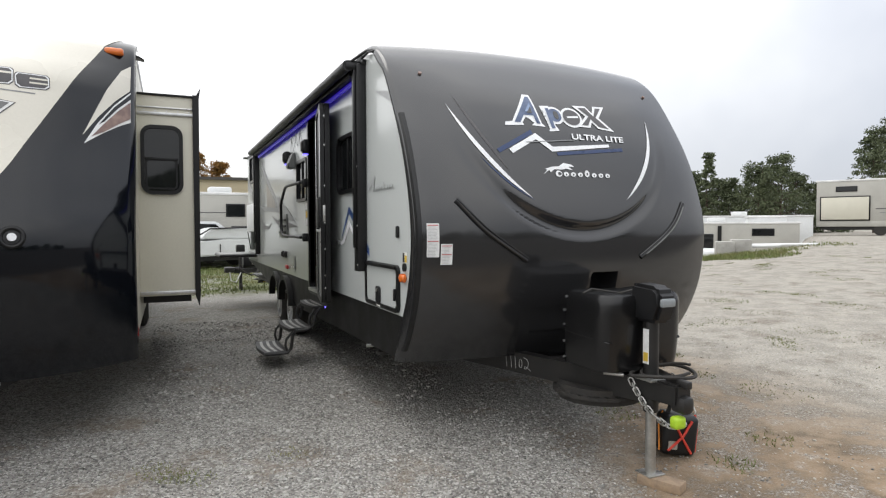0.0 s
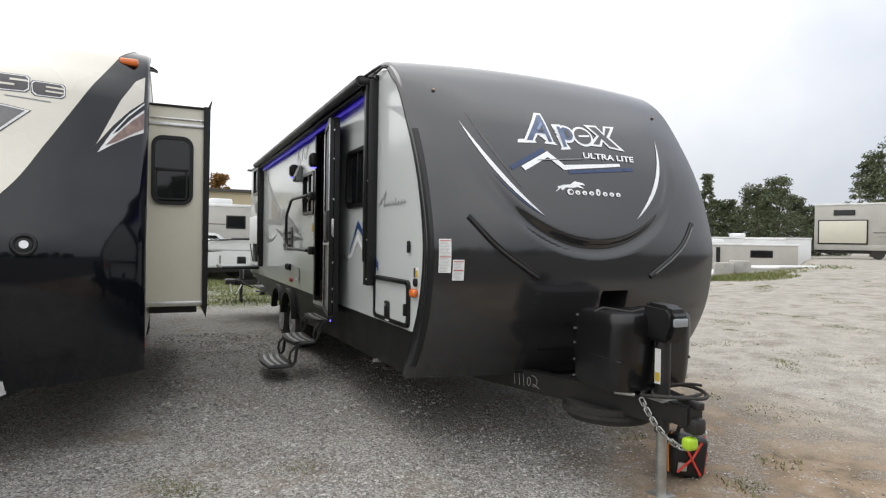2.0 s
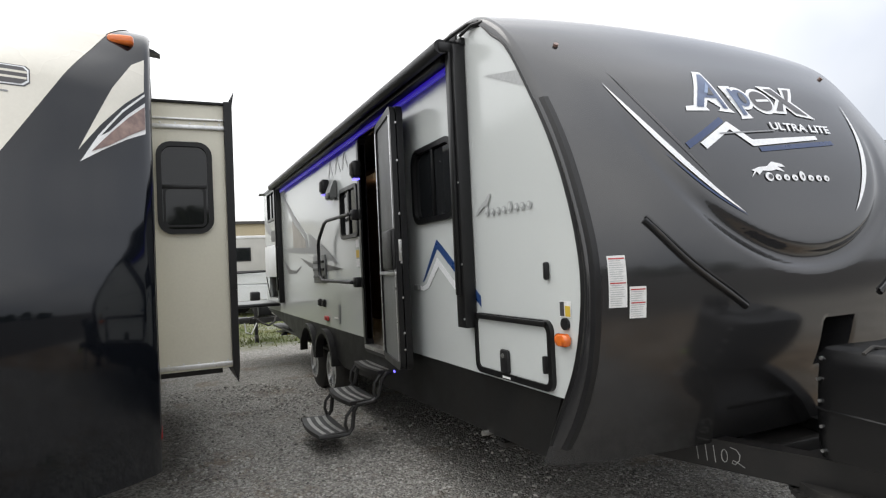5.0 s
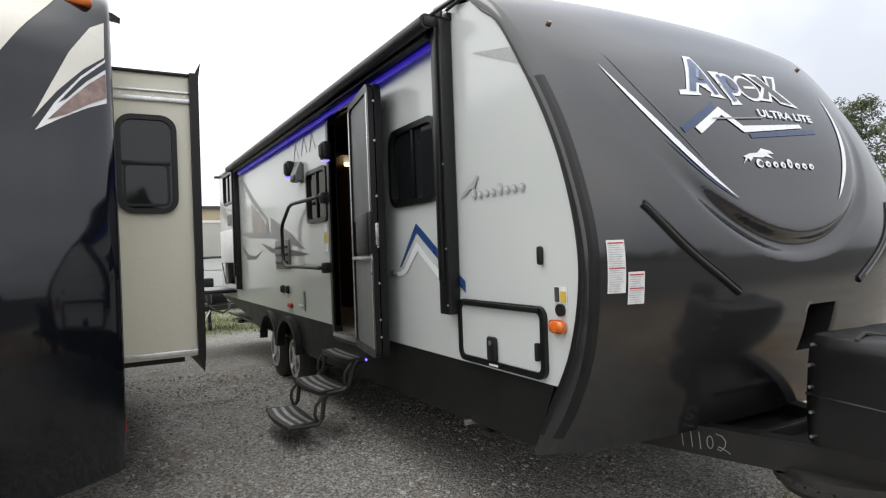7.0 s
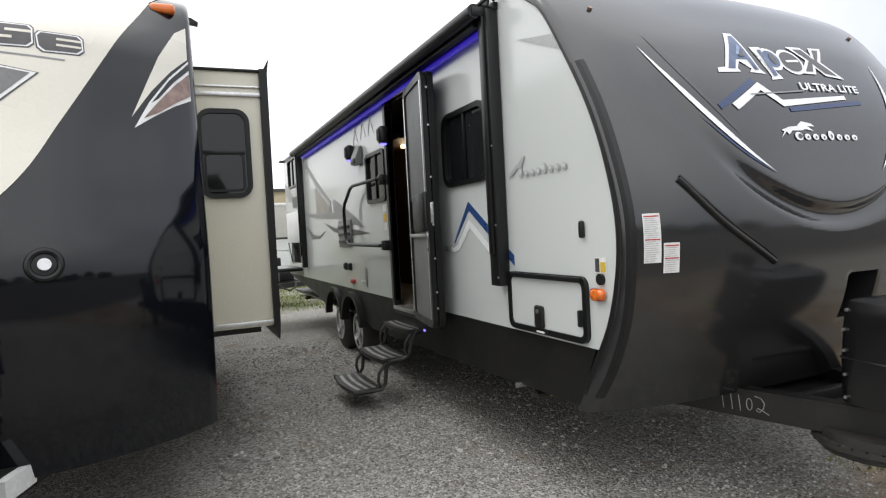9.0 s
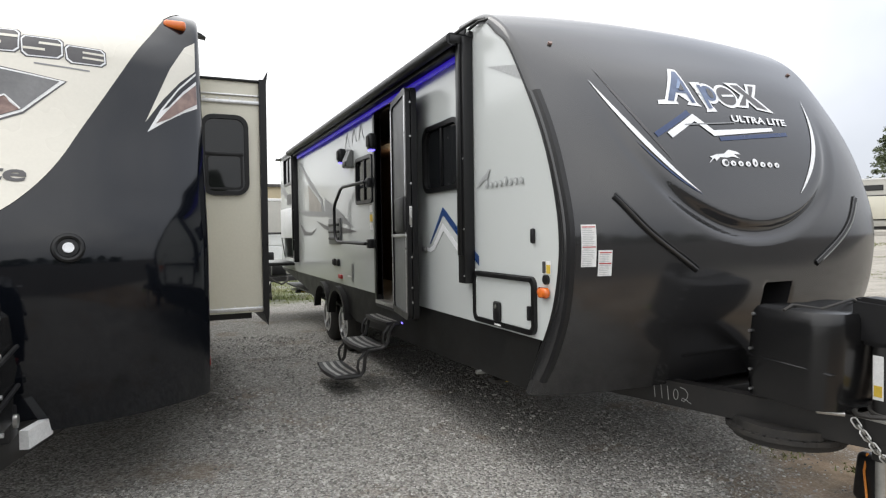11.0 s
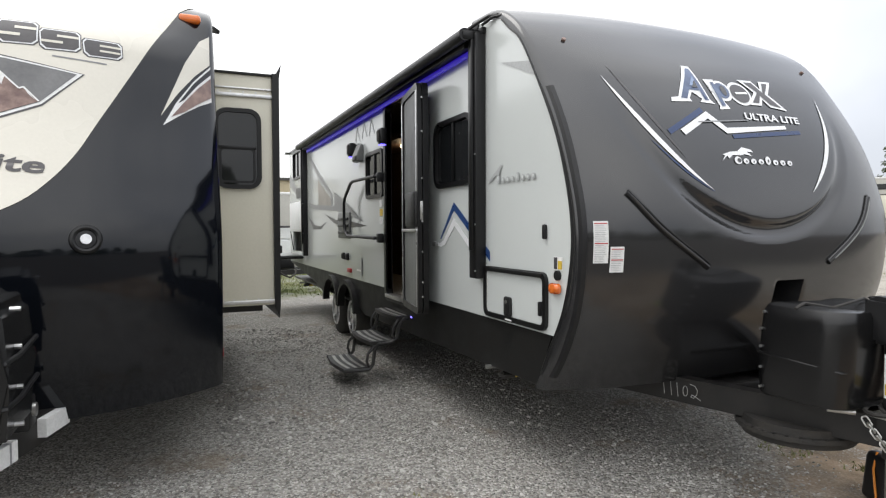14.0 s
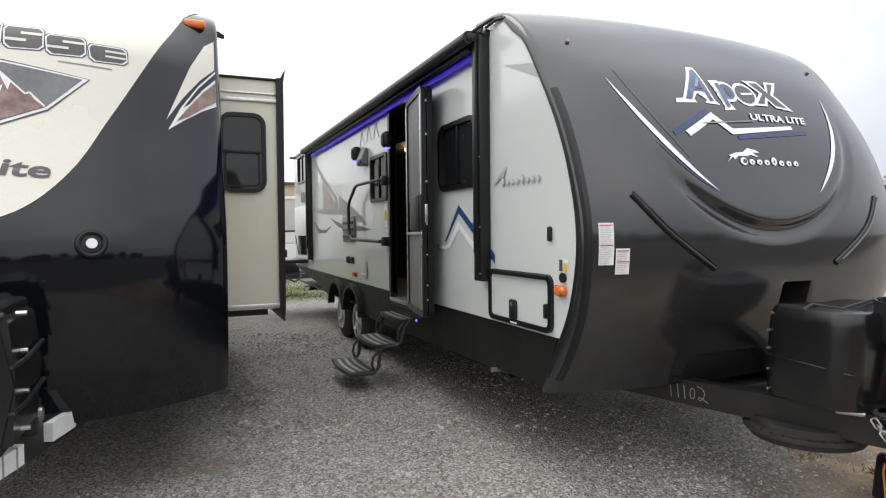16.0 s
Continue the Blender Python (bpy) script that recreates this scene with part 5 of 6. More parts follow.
decal("badge_rim", [(-3.480, 2.185), (-3.110, 2.250), (-2.878, 2.255), (-2.630, 2.250), (-2.255, 2.183), (-2.430, 1.990), (-2.620, 1.900), (-2.860, 1.855), (-3.130, 1.895), (-3.320, 1.990)], DARK_INK, lcap, lnose, 0.0045, "mountain badge in greys and browns")
decal("badge_line", [(-3.460, 2.183), (-3.110, 2.243), (-2.878, 2.247), (-2.630, 2.242), (-2.265, 2.181), (-2.434, 1.999), (-2.620, 1.910), (-2.860, 1.865), (-3.130, 1.905), (-3.310, 1.999)], PAPER, lcap, lnose, 0.006)
decal("badge_sky", [(-3.430, 2.180), (-3.110, 2.233), (-2.878, 2.237), (-2.630, 2.232), (-2.290, 2.177), (-2.440, 2.010), (-2.620, 1.925), (-2.860, 1.880), (-3.130, 1.920), (-3.300, 2.010)], BADGE_GREY, lcap, lnose, 0.0075)
decal("mountain", [(-3.260, 2.005), (-3.060, 2.145), (-2.960, 2.075), (-2.869, 2.175), (-2.847, 2.187), (-2.726, 2.094), (-2.653, 2.195), (-2.528, 2.070), (-2.511, 2.080), (-2.445, 2.010), (-2.620, 1.928), (-2.860, 1.885), (-3.120, 1.925)], BROWN_INK, lcap, lnose, 0.009)
for a, b, c in (((-2.847, 2.187), (-2.780, 2.055), (-2.795, 2.130)), ((-2.847, 2.187), (-2.890, 2.075), (-2.860, 2.125)), ((-2.653, 2.195), (-2.600, 2.085), (-2.590, 2.130)), ((-2.653, 2.195), (-2.700, 2.075), (-2.715, 2.115)), ((-2.511, 2.080), (-2.460, 2.015), (-2.490, 2.045)), ((-2.860, 2.015), (-2.680, 1.955), (-2.780, 2.000)), ((-2.620, 2.115), (-2.645, 2.005), (-2.660, 2.075))):
    decal("snow_streak", [a, b, c], PAPER, lcap, lnose, 0.0105)
for line in ([(-2.96, 2.075), (-2.869, 2.175), (-2.847, 2.187), (-2.726, 2.094), (-2.653, 2.195), (-2.528, 2.070), (-2.511, 2.080), (-2.445, 2.010)],):
    for p, q in zip(line, line[1:]):
        decal("ridge_line", bar(p, q, 0.008), PAPER, lcap, lnose, 0.012)
for k in range(26):
    x, z = -3.05 + 0.55 * ((k * 0.618) % 1), 1.955 + 0.15 * ((k * 0.377) % 1)
    if 1.935 + 0.5 * abs(x + 2.86) < z < 2.12 - 0.35 * abs(x + 2.75):
        decal("rock_streak", bar((x, z), (x + 0.035, z - 0.03 - 0.02 * ((k * 0.29) % 1)), 0.007), (DARK_INK, TAN_INK, DARK_INK)[k % 3], lcap, lnose, 0.0102)
part("model_wording", wording("Lite", -2.70, -2.405, 1.66, 1.745, lambda u, v, o: lnose.place(u, v - 0.06 * (u + 2.7), o), 0.006, 0.2), DARK_INK, lcap, "dark grey lettering", angle=180)
decal("script_block", [(-2.80, 1.64), (-2.765, 1.645), (-2.735, 1.73), (-2.765, 1.73)], DARK_INK, lcap, lnose, 0.0045)
for flip in (0, 1):
    s = mirror if flip else (lambda o: o)
    decal("swoosh", s([(-1.625, 2.603), (-1.685, 2.548), (-1.772, 2.368), (-1.838, 2.188), (-1.904, 2.008), (-1.816, 2.158), (-1.718, 2.298), (-1.630, 2.398)]), CREAM, lcap, lnose, 0.003, "cream swoosh")
    decal("swoosh_rim", s([(-1.627, 2.388), (-1.729, 2.258), (-1.827, 2.098), (-1.894, 1.953), (-1.805, 2.028), (-1.707, 2.103), (-1.627, 2.153)]), PAPER, lcap, lnose, 0.004)
    decal("swoosh_slate", s([(-1.627, 2.373), (-1.729, 2.243), (-1.816, 2.098), (-1.783, 2.128), (-1.707, 2.238), (-1.627, 2.333)]), SLATE, lcap, lnose, 0.0055)
    decal("swoosh_brown", s([(-1.630, 2.308), (-1.707, 2.218), (-1.794, 2.098), (-1.854, 2.008), (-1.783, 2.053), (-1.696, 2.128), (-1.630, 2.178)]), BROWN_INK, lcap, lnose, 0.007)
    x = -1.735 if not flip else 2 * mid + 1.735
    c = lnose.place(x, 2.70, 0.0)
    part("clearance_lamp", cube(c.x - 0.065, c.x + 0.065, c.y - 0.035, c.y + 0.03, c.z - 0.028, c.z + 0.028, 0.02, segments=3), AMBER, lcap, "amber clearance lamp")
    x = -2.226 if not flip else 2 * mid + 2.226
    rec = part("lamp_recess", tube(bmesh.new(), [lnose.place(x + 0.055 * math.cos(a), 1.335 + 0.055 * math.sin(a), 0.004) for a in [2 * math.pi * k / 24 for k in range(24)]], 0.014, 8, closed=True), GLOSS, lcap, "recessed round docking lamp")
    part("lamp_dish", sheet([(x + 0.055 * math.cos(2 * math.pi * k / 24), 1.335 + 0.055 * math.sin(2 * math.pi * k / 24)) for k in range(24)], lnose.place, 0.03, 0.003), BLACK, lcap)
    part("lamp_lens", rod(bmesh.new(), lnose.place(x, 1.335, -0.01), lnose.place(x, 1.335, 0.02), 0.024, seg=20), WHITE_INK, lcap, "white lamp lens")

# slide-out room
slide = part("slide_out", cube(LX1 - 0.05, -1.185, 2.0, 5.2, 0.82, 2.49, 0.006), TAN_WALL, cream_trailer, "beige slide-out room")
win = part("slide_window", ring(bmesh.new(), rounded(-1.585, -1.265, 1.665, 2.235, 0.085), rounded(-1.556, -1.294, 1.694, 2.206, 0.06), "y", 1.972, 2.002), GLOSS, cream_trailer, "tinted sliding window in a rounded black frame")
part("pane", prism(bmesh.new(), rounded(-1.556, -1.294, 1.694, 2.206, 0.06), "y", 1.988, 1.996), TINTED, win)
part("mullion", cube(-1.558, -1.302, 1.978, 1.992, 1.945, 1.97, 0.003), GLOSS, win)
part("lower_sash", ring(bmesh.new(), rounded(-1.552, -1.308, 1.708, 1.958, 0.03), rounded(-1.538, -1.322, 1.722, 1.944, 0.025), "y", 1.980, 1.990), GLOSS, win)
for z in (2.318, 0.835):
    t = part("slide_trim", cube(LX1, -1.17, 1.985, 2.0, z, z + 0.026, 0.003), ALUMINIUM, slide, "aluminium slide trim")
    for k in range(5):
        x = LX1 + 0.05 + k * 0.085
        part("trim_screw", rod(bmesh.new(), (x, 1.986, z + 0.034), (x, 1.98, z + 0.034), 0.006, seg=8), ALUMINIUM, slide)
part("slide_trim", cube(LX1, -1.17, 1.99, 2.0, 2.375, 2.388, 0.003), ALUMINIUM, slide)
part("slide_flange", prism(bmesh.new(), [(-1.185, 0.81), (-1.155, 0.722), (-1.145, 0.82), (-1.135, 2.47), (-1.12, 2.57), (-1.155, 2.50), (-1.185, 2.50)], "y", 1.975, 5.2), GLOSS, slide, "black slide flange")
part("slide_cap", cube(LX1, -1.14, 1.985, 5.2, 2.478, 2.496, 0.004), GLOSS, slide)
part("slide_rail", cube(LX1, -1.2, 2.6, 2.7, 0.70, 0.82), FRAME_STEEL, slide)
# hitch and tank cover of this trailer
for sx in (-1, 1):
    part("hitch_rail", prism(bmesh.new(), rail((mid + sx * 0.62, 1.5), (mid + sx * 0.05, -0.40), 0.06, 0, 0), "z", 0.40, 0.53, 0.004), FRAME_STEEL, cream_trailer, "black steel hitch rail")
part("coupler", cube(mid - 0.07, mid + 0.07, -0.65, -0.35, 0.40, 0.54, 0.02), FRAME_STEEL, cream_trailer)
bm = prism(bmesh.new(), [(mid - 0.42, 0.60), (mid - 0.44, 0.85), (mid - 0.42, 1.10), (mid - 0.36, 1.15), (mid, 1.12), (mid + 0.36, 1.15), (mid + 0.42, 1.10), (mid + 0.44, 0.85), (mid + 0.42, 0.60)], "y", -0.05, 0.42, 0.03)
lc = part("tank_cover", bm, COVER, cream_trailer, "black moulded gas-bottle cover")
for z in (0.92, 0.76):
    part("cover_rib", tube(bmesh.new(), [(mid + 0.445, 0.40, z + 0.02), (mid + 0.447, 0.1, z), (mid + 0.43, -0.03, z - 0.01), (mid + 0.30, -0.065, z - 0.02), (mid, -0.06, z - 0.02), (mid - 0.40, -0.06, z)], 0.010, 6), BLACK, lc)
for z in (1.09, 0.95, 0.8, 0.66):
    part("cover_bolt", rod(bmesh.new(), (mid + 0.42, 0.10, z), (mid + 0.455, 0.10, z), 0.009, seg=8), ALUMINIUM, lc)
part("rail_label", prism(bmesh.new(), rail((mid + 0.335, 0.42), (mid + 0.245, 0.12), 0.066, 0, 0), "z", 0.425, 0.51), PAPER, cream_trailer, "white data label on the hitch rail")
for k in range(3):
    part("label_line", prism(bmesh.new(), rail((mid + 0.322 - k * 0.028, 0.375 - k * 0.09), (mid + 0.319 - k * 0.028, 0.365 - k * 0.09), 0.070, 0, 0), "z", 0.425, 0.51), GREY_INK, cream_trailer)
part("rail_label", prism(bmesh.new(), rail((mid + 0.46, 0.85), (mid + 0.40, 0.64), 0.066, 0, 0), "z", 0.44, 0.525), PAPER, cream_trailer, "white data label on the hitch rail")
bx = part("cable_box", cube(mid + 0.26, mid + 0.40, 0.46, 0.60, 0.52, 0.66, 0.012), BLACK, cream_trailer, "black junction box")
part("box_knob", rod(bmesh.new(), (mid + 0.40, 0.53, 0.60), (mid + 0.415, 0.53, 0.60), 0.03), STEEL, bx)
part("breakaway_tag", cube(mid + 0.36, mid + 0.39, 0.40, 0.44, 0.60, 0.68, 0.005), RED_INK, cream_trailer, "red breakaway switch")
part("rear_marker", cube(LX1 - 0.01, LX1 + 0.012, 1.22, 1.26, 0.62, 0.68, 0.006), RED_INK, cream_trailer)
wheel(LX1 - 0.05, 6.0, 0.325, 0.325, cream_trailer, 1)
wheel(LX0 + 0.05, 6.0, 0.325, 0.325, cream_trailer)


# ---- the yard beyond ----
def turned(x, y, z, yaw):
    return Matrix.Translation((x, y, z)) @ Matrix.Rotation(radians(yaw), 4, "Z")


def parked_trailer(at, yaw, length, wide, low, high, wall, label, windows, category="travel trailer", group="trailers parked across the yard", unit=None, stripe=None, floor_gap=0.35):
    """A trailer far off: x along its length, -y the face towards the yard."""
    t = thing("parked_trailer", at, label, category, group)
    m = turned(*at, yaw)

    def b(name, x0, x1, y0, y1, z0, z1, mat, bevel=0.0, parent=None, text=""):
        return part(name, cube(x0, x1, y0, y1, z0, z1, bevel, m), mat, parent or t, text)

    b("body", -length / 2, length / 2, -wide / 2, wide / 2, low, high, wall, 0.06)
    b("roof", -length / 2 - 0.03, length / 2 + 0.03, -wide / 2 - 0.03, wide / 2 + 0.03, high - 0.06, high + 0.05, WHITE_ROOF, 0.03)
    b("skirt", -length / 2 + 0.02, length / 2 - 0.02, -wide / 2 - 0.01, wide / 2 + 0.01, low - 0.02, low + 0.30, VEHICLE_GREY, 0.01)
    b("chassis", -length / 2 + 0.2, length / 2 - 0.2, -wide / 2 + 0.2, wide / 2 - 0.2, low - 0.22, low, FRAME_STEEL)
    for x in (-0.45, 0.45):
        part("tyre", rod(bmesh.new(), m @ Vector((x, -wide / 2 + 0.02, 0.34)), m @ Vector((x, -wide / 2 + 0.24, 0.34)), 0.34, seg=20), RUBBER, t)
    for x0, x1, z0, z1 in windows:
        w = b("window", x0, x1, -wide / 2 - 0.03, -wide / 2 + 0.02, z0, z1, GLOSS, 0.02, None, "tinted window")
        b("pane", x0 + 0.05, x1 - 0.05, -wide / 2 - 0.036, -wide / 2 - 0.025, z0 + 0.05, z1 - 0.05, TINTED, 0.0, w)
    for x0, x1, z0, z1, mat in stripe or ():
        b("stripe", x0, x1, -wide / 2 - 0.008, -wide / 2, z0, z1, mat)
    for x in unit or ():
        b("air_conditioner", x - 0.45, x + 0.45, -0.35, 0.35, high + 0.05, high + 0.32, VEHICLE_WHITE, 0.08, None, "white rooftop air conditioner")
    return t, b


EYE0 = (-1.39, -3.58)


def off(az, d):
    return EYE0[0] + d * math.sin(radians(az)), EYE0[1] + d * math.cos(radians(az))


# right: the large grey trailer with its slide
x, y = off(60.7, 45)
t, b = parked_trailer((x, y, 0.8), -64, 7.4, 2.5, 0.55, 3.30, VEHICLE_GREY, "taupe travel trailer with a black-framed slide-out, far across the yard", [(-2.7, -1.6, 2.62, 2.95)], unit=[1.6], stripe=[(-0.7, 0.5, 1.55, 1.60, DARK_INK), (-0.5, 0.5, 1.32, 1.36, GREY_INK), (0.8, 3.2, 1.45, 1.5, DARK_INK)])
b("slide_frame", -3.5, -0.95, -1.31, -1.26, 0.88, 2.36, GLOSS, 0.02)
b("slide_face", -3.43, -1.02, -1.34, -1.28, 0.95, 2.29, TAN_WALL, 0.02, None, "beige slide-out face")
b("downpipe", 0.52, 0.68, -1.33, -1.25, 0.6, 3.25, GLOSS)
b("side_door", 1.2, 1.95, -1.29, -1.24, 0.6, 2.6, DOOR_PANEL, 0.02)
x, y = off(73.5, 36)
parked_trailer((x, y, 0.78), -68, 6.0, 2.5, 0.55, 3.25, VEHICLE_GREY, "taupe travel trailer beside another, far across the yard", [(-2.2, -0.6, 1.9, 2.6)])
# right: lower row
x, y = off(46.2, 38)
t, b = parked_trailer((x, y, -1.5), -44, 11, 2.4, 0.5, 3.05, VEHICLE_GREY, "grey and white travel trailer in the lower lot", [(-2.0, -1.0, 1.55, 2.45), (-0.8, 0.2, 1.55, 2.45), (0.35, 1.3, 1.55, 2.45), (3.2, 4.3, 2.35, 2.75)], unit=[1.5], stripe=[(1.7, 3.2, 1.75, 1.82, DARK_INK), (3.0, 4.4, 1.25, 1.35, DARK_INK)])
b("slide_frame", 1.5, 1.7, -1.24, -1.18, 0.8, 2.9, GLOSS)
x, y = off(47.0, 44)
parked_trailer((x, y, -1.4), -44, 13, 2.4, 0.5, 3.4, VEHICLE_WHITE, "white travel trailer in the lower lot", [(-3, -1.5, 2.2, 2.9)], unit=[-1.0, 2.5])
x, y = off(52.2, 41)
parked_trailer((x, y, -1.5), -44, 1.9, 2.0, 0.4, 3.4, VEHICLE_WHITE, "white box-shaped cargo trailer in the lower lot", [(-0.3, 0.1, 2.2, 2.5)], "cargo trailer")
x, y = off(46.0, 29)
car = thing("white_tarp_boat", (x, y, -0.5), "white tarpaulin-covered load at the yard's edge", "covered load")
part("cover", cube(-1.6, 1.6, -0.8, 0.8, 0.0, 0.95, 0.25, turned(x, y, -0.55, -44), 4), VEHICLE_WHITE, car)
for k, (az, d, w) in enumerate(((49.15, 27.4, 0.7), (50.4, 27.6, 0.75))):
    x, y = off(az, d)
    blk = part("concrete_block", cube(-w / 2, w / 2, -0.35, 0.35, 0, 0.62, 0.04, turned(x, y, terrain(x, y) - 0.05, -44)), CONCRETE)
    tagged(blk, "weathered grey concrete barrier block at the yard's edge", "concrete block", "barrier blocks")
for az, d, ln in ((51.6, 28.0, 1.7), (53.6, 29.0, 2.4)):
    x, y = off(az, d)
    z = terrain(x, y) + 0.16
    p = part("white_pipe", rod(bmesh.new(), turned(x, y, z, -50) @ Vector((-ln / 2, 0, 0)), turned(x, y, z + 0.06, -50) @ Vector((ln / 2, 0, 0)), 0.065, seg=16), VEHICLE_WHITE)
    tagged(p, "white plastic pipe lying at the yard's edge", "pipe", "white pipes")

# left gap: metal building, trailers, folded camper
x, y = off(5.0, 58)
hall = thing("metal_hall", (x, y, 0), "beige metal-clad hall with a dark eaves line", "building")
m = turned(x, y, 0, -3)
part("wall", cube(-16, 16, 0, 12, 0, 5.7, 0, m), SIDING, hall)
for k in range(60):
    part("rib", cube(-9 + k * 0.3, -9 + k * 0.3 + 0.09, -0.05, 0.0, 0, 5.65, 0, m), SIDING, hall)
part("roof", prism(bmesh.new(), [(-0.3, 5.65), (6, 5.9), (12.3, 5.65), (12.3, 5.8), (6, 6.15), (-0.3, 5.9)], "x", -16.3, 16.3), FASCIA, hall).data.transform(m)
x, y = off(4.0, 27)
t, b = parked_trailer((x, y, 0.0), 2, 9, 2.4, 0.55, 2.75, VEHICLE_GREY, "taupe motorhome parked before the hall", [(0.2, 0.95, 1.82, 2.35)], "motorhome", unit=[0.1], stripe=[(-1.35, -0.85, 1.93, 2.07, DARK_INK), (-0.85, 0.2, 1.98, 2.01, DARK_INK), (0.4, 4.0, 1.40, 1.46, DARK_INK)])
x, y = off(4.0, 22.5)
pop = thing("folding_camper", (x, y, 0), "white folded camping trailer standing on the grass", "folding camper")
m = turned(x, y, 0, 8)
part("tub", prism(bmesh.new(), [(-1.75, 0.42), (1.7, 0.50), (1.75, 0.95), (0.2, 1.02), (-1.75, 0.85)], "y", -1.0, 1.0, 0.04), VEHICLE_WHITE, pop).data.transform(m)
part("lid", prism(bmesh.new(), [(-0.7, 1.02), (1.7, 0.97), (1.7, 1.36), (-0.2, 1.40), (-0.5, 1.3)], "y", -0.98, 0.98, 0.05), VEHICLE_WHITE, pop).data.transform(m)
for xx in (-1.15, -0.15):
    part("hatch", cube(xx, xx + 0.03, -1.03, -0.99, 0.45, 0.85, 0, m), DARK_INK, pop)
for pts in (((-1.75, -1.02, 1.0), (-1.0, -1.02, 1.06), (-0.7, -1.02, 1.2), (-0.45, -1.02, 1.36), (1.6, -1.02, 1.42)),):
    part("lift_arm", tube(bmesh.new(), [m @ Vector(p) for p in pts], 0.025, 6), GLOSS, pop)
for xx in (-1.3, 0.9):
    part("tyre", rod(bmesh.new(), m @ Vector((xx, -0.95, 0.27)), m @ Vector((xx, -0.75, 0.27)), 0.27, seg=20), RUBBER, pop)
part("chassis", cube(-1.7, 1.7, -0.8, 0.8, 0.30, 0.45, 0, m), FRAME_STEEL, pop)
part("red_lamp", cube(0.25, 0.4, -1.02, -1.0, 0.42, 0.50, 0, m), RED_INK, pop)
x, y = off(1.6, 24.5)
van = thing("white_van", (x, y, 0), "white van parked behind the folded camper", "van")
m = turned(x, y, 0, 4)
part("body", prism(bmesh.new(), [(-2.6, 0.35), (2.4, 0.35), (2.4, 0.95), (1.6, 1.05), (0.9, 1.62), (-2.5, 1.66), (-2.6, 1.5)], "y", -0.9, 0.9, 0.06), VEHICLE_WHITE, van).data.transform(m)
part("side_glass", prism(bmesh.new(), [(0.1, 1.08), (1.35, 1.08), (0.85, 1.52), (0.1, 1.54)], "y", -0.915, -0.89), TINTED, van).data.transform(m)
for xx in (-1.7, 1.5):
    part("tyre", rod(bmesh.new(), m @ Vector((xx, -0.92, 0.32)), m @ Vector((xx, -0.7, 0.32)), 0.32, seg=20), RUBBER, van)
# tongue of the next trailer, just behind the silver one
tong = thing("trailer_tongue", (0.15, 10.4, 0), "black trailer tongue and jack standing on the grass", "trailer tongue")
part("jack_post", rod(bmesh.new(), (0.05, 10.4, 0.05), (0.05, 10.4, 0.95), 0.035), FRAME_STEEL, tong)
part("jack_wheel", rod(bmesh.new(), (0.02, 10.4, 0.09), (0.08, 10.4, 0.09), 0.09), RUBBER, tong)
part("frame", prism(bmesh.new(), [(-0.30, 10.3), (-0.22, 10.25), (1.3, 11.6), (1.2, 11.7)], "z", 0.42, 0.52), FRAME_STEEL, tong)
part("frame", prism(bmesh.new(), [(-0.10, 10.25), (0.0, 10.2), (1.6, 10.9), (1.5, 11.0)], "z", 0.40, 0.50), FRAME_STEEL, tong)
part("coupler", cube(-0.30, -0.10, 10.15, 10.4, 0.42, 0.54, 0.03), FRAME_STEEL, tong)
part("jack_head", cube(-0.04, 0.14, 10.3, 10.5, 0.84, 1.02, 0.03), BLACK, tong)
part("cable", tube(bmesh.new(), [(0.0, 10.2, 0.52), (0.12, 10.12, 0.42), (0.25, 10.12, 0.36), (0.38, 10.2, 0.42), (0.42, 10.35, 0.52)], 0.02, 6), RUBBER, tong)
part("chain", tube(bmesh.new(), [(-0.2, 10.14, 0.44), (-0.18, 10.1, 0.26), (-0.08, 10.1, 0.22), (0.03, 10.16, 0.42)], 0.014, 6), STEEL, tong)
part("battery", cube(0.12, 0.42, 10.5, 10.75, 0.52, 0.74, 0.02), BLACK, tong)


# ---- trees ----
def foliage_mesh(centres, count, size, rng, flat=0.6):
    """Small crossed leaf clumps round many centres, as one mesh."""
    verts, faces = [], []
    for c, r in centres:
        for _ in range(count):
            d = rng.normal(size=3)
            d /= np.linalg.norm(d)
            p = np.array(c) + d * r * rng.random() ** 0.45 * np.array((1, 1, flat))
            a, b_ = rng.normal(size=3), rng.normal(size=3)
            a /= np.linalg.norm(a)
            b_ -= a * a.dot(b_)
            b_ /= np.linalg.norm(b_)
            s = size * (0.5 + rng.random())
            k = len(verts)
            verts += [tuple(p - a * s - b_ * s * 0.35), tuple(p + a * s - b_ * s * 0.35), tuple(p + a * s * 0.7 + b_ * s * 0.45), tuple(p - a * s * 0.6 + b_ * s * 0.5)]
            faces.append((k, k + 1, k + 2, k + 3))
    return verts, faces


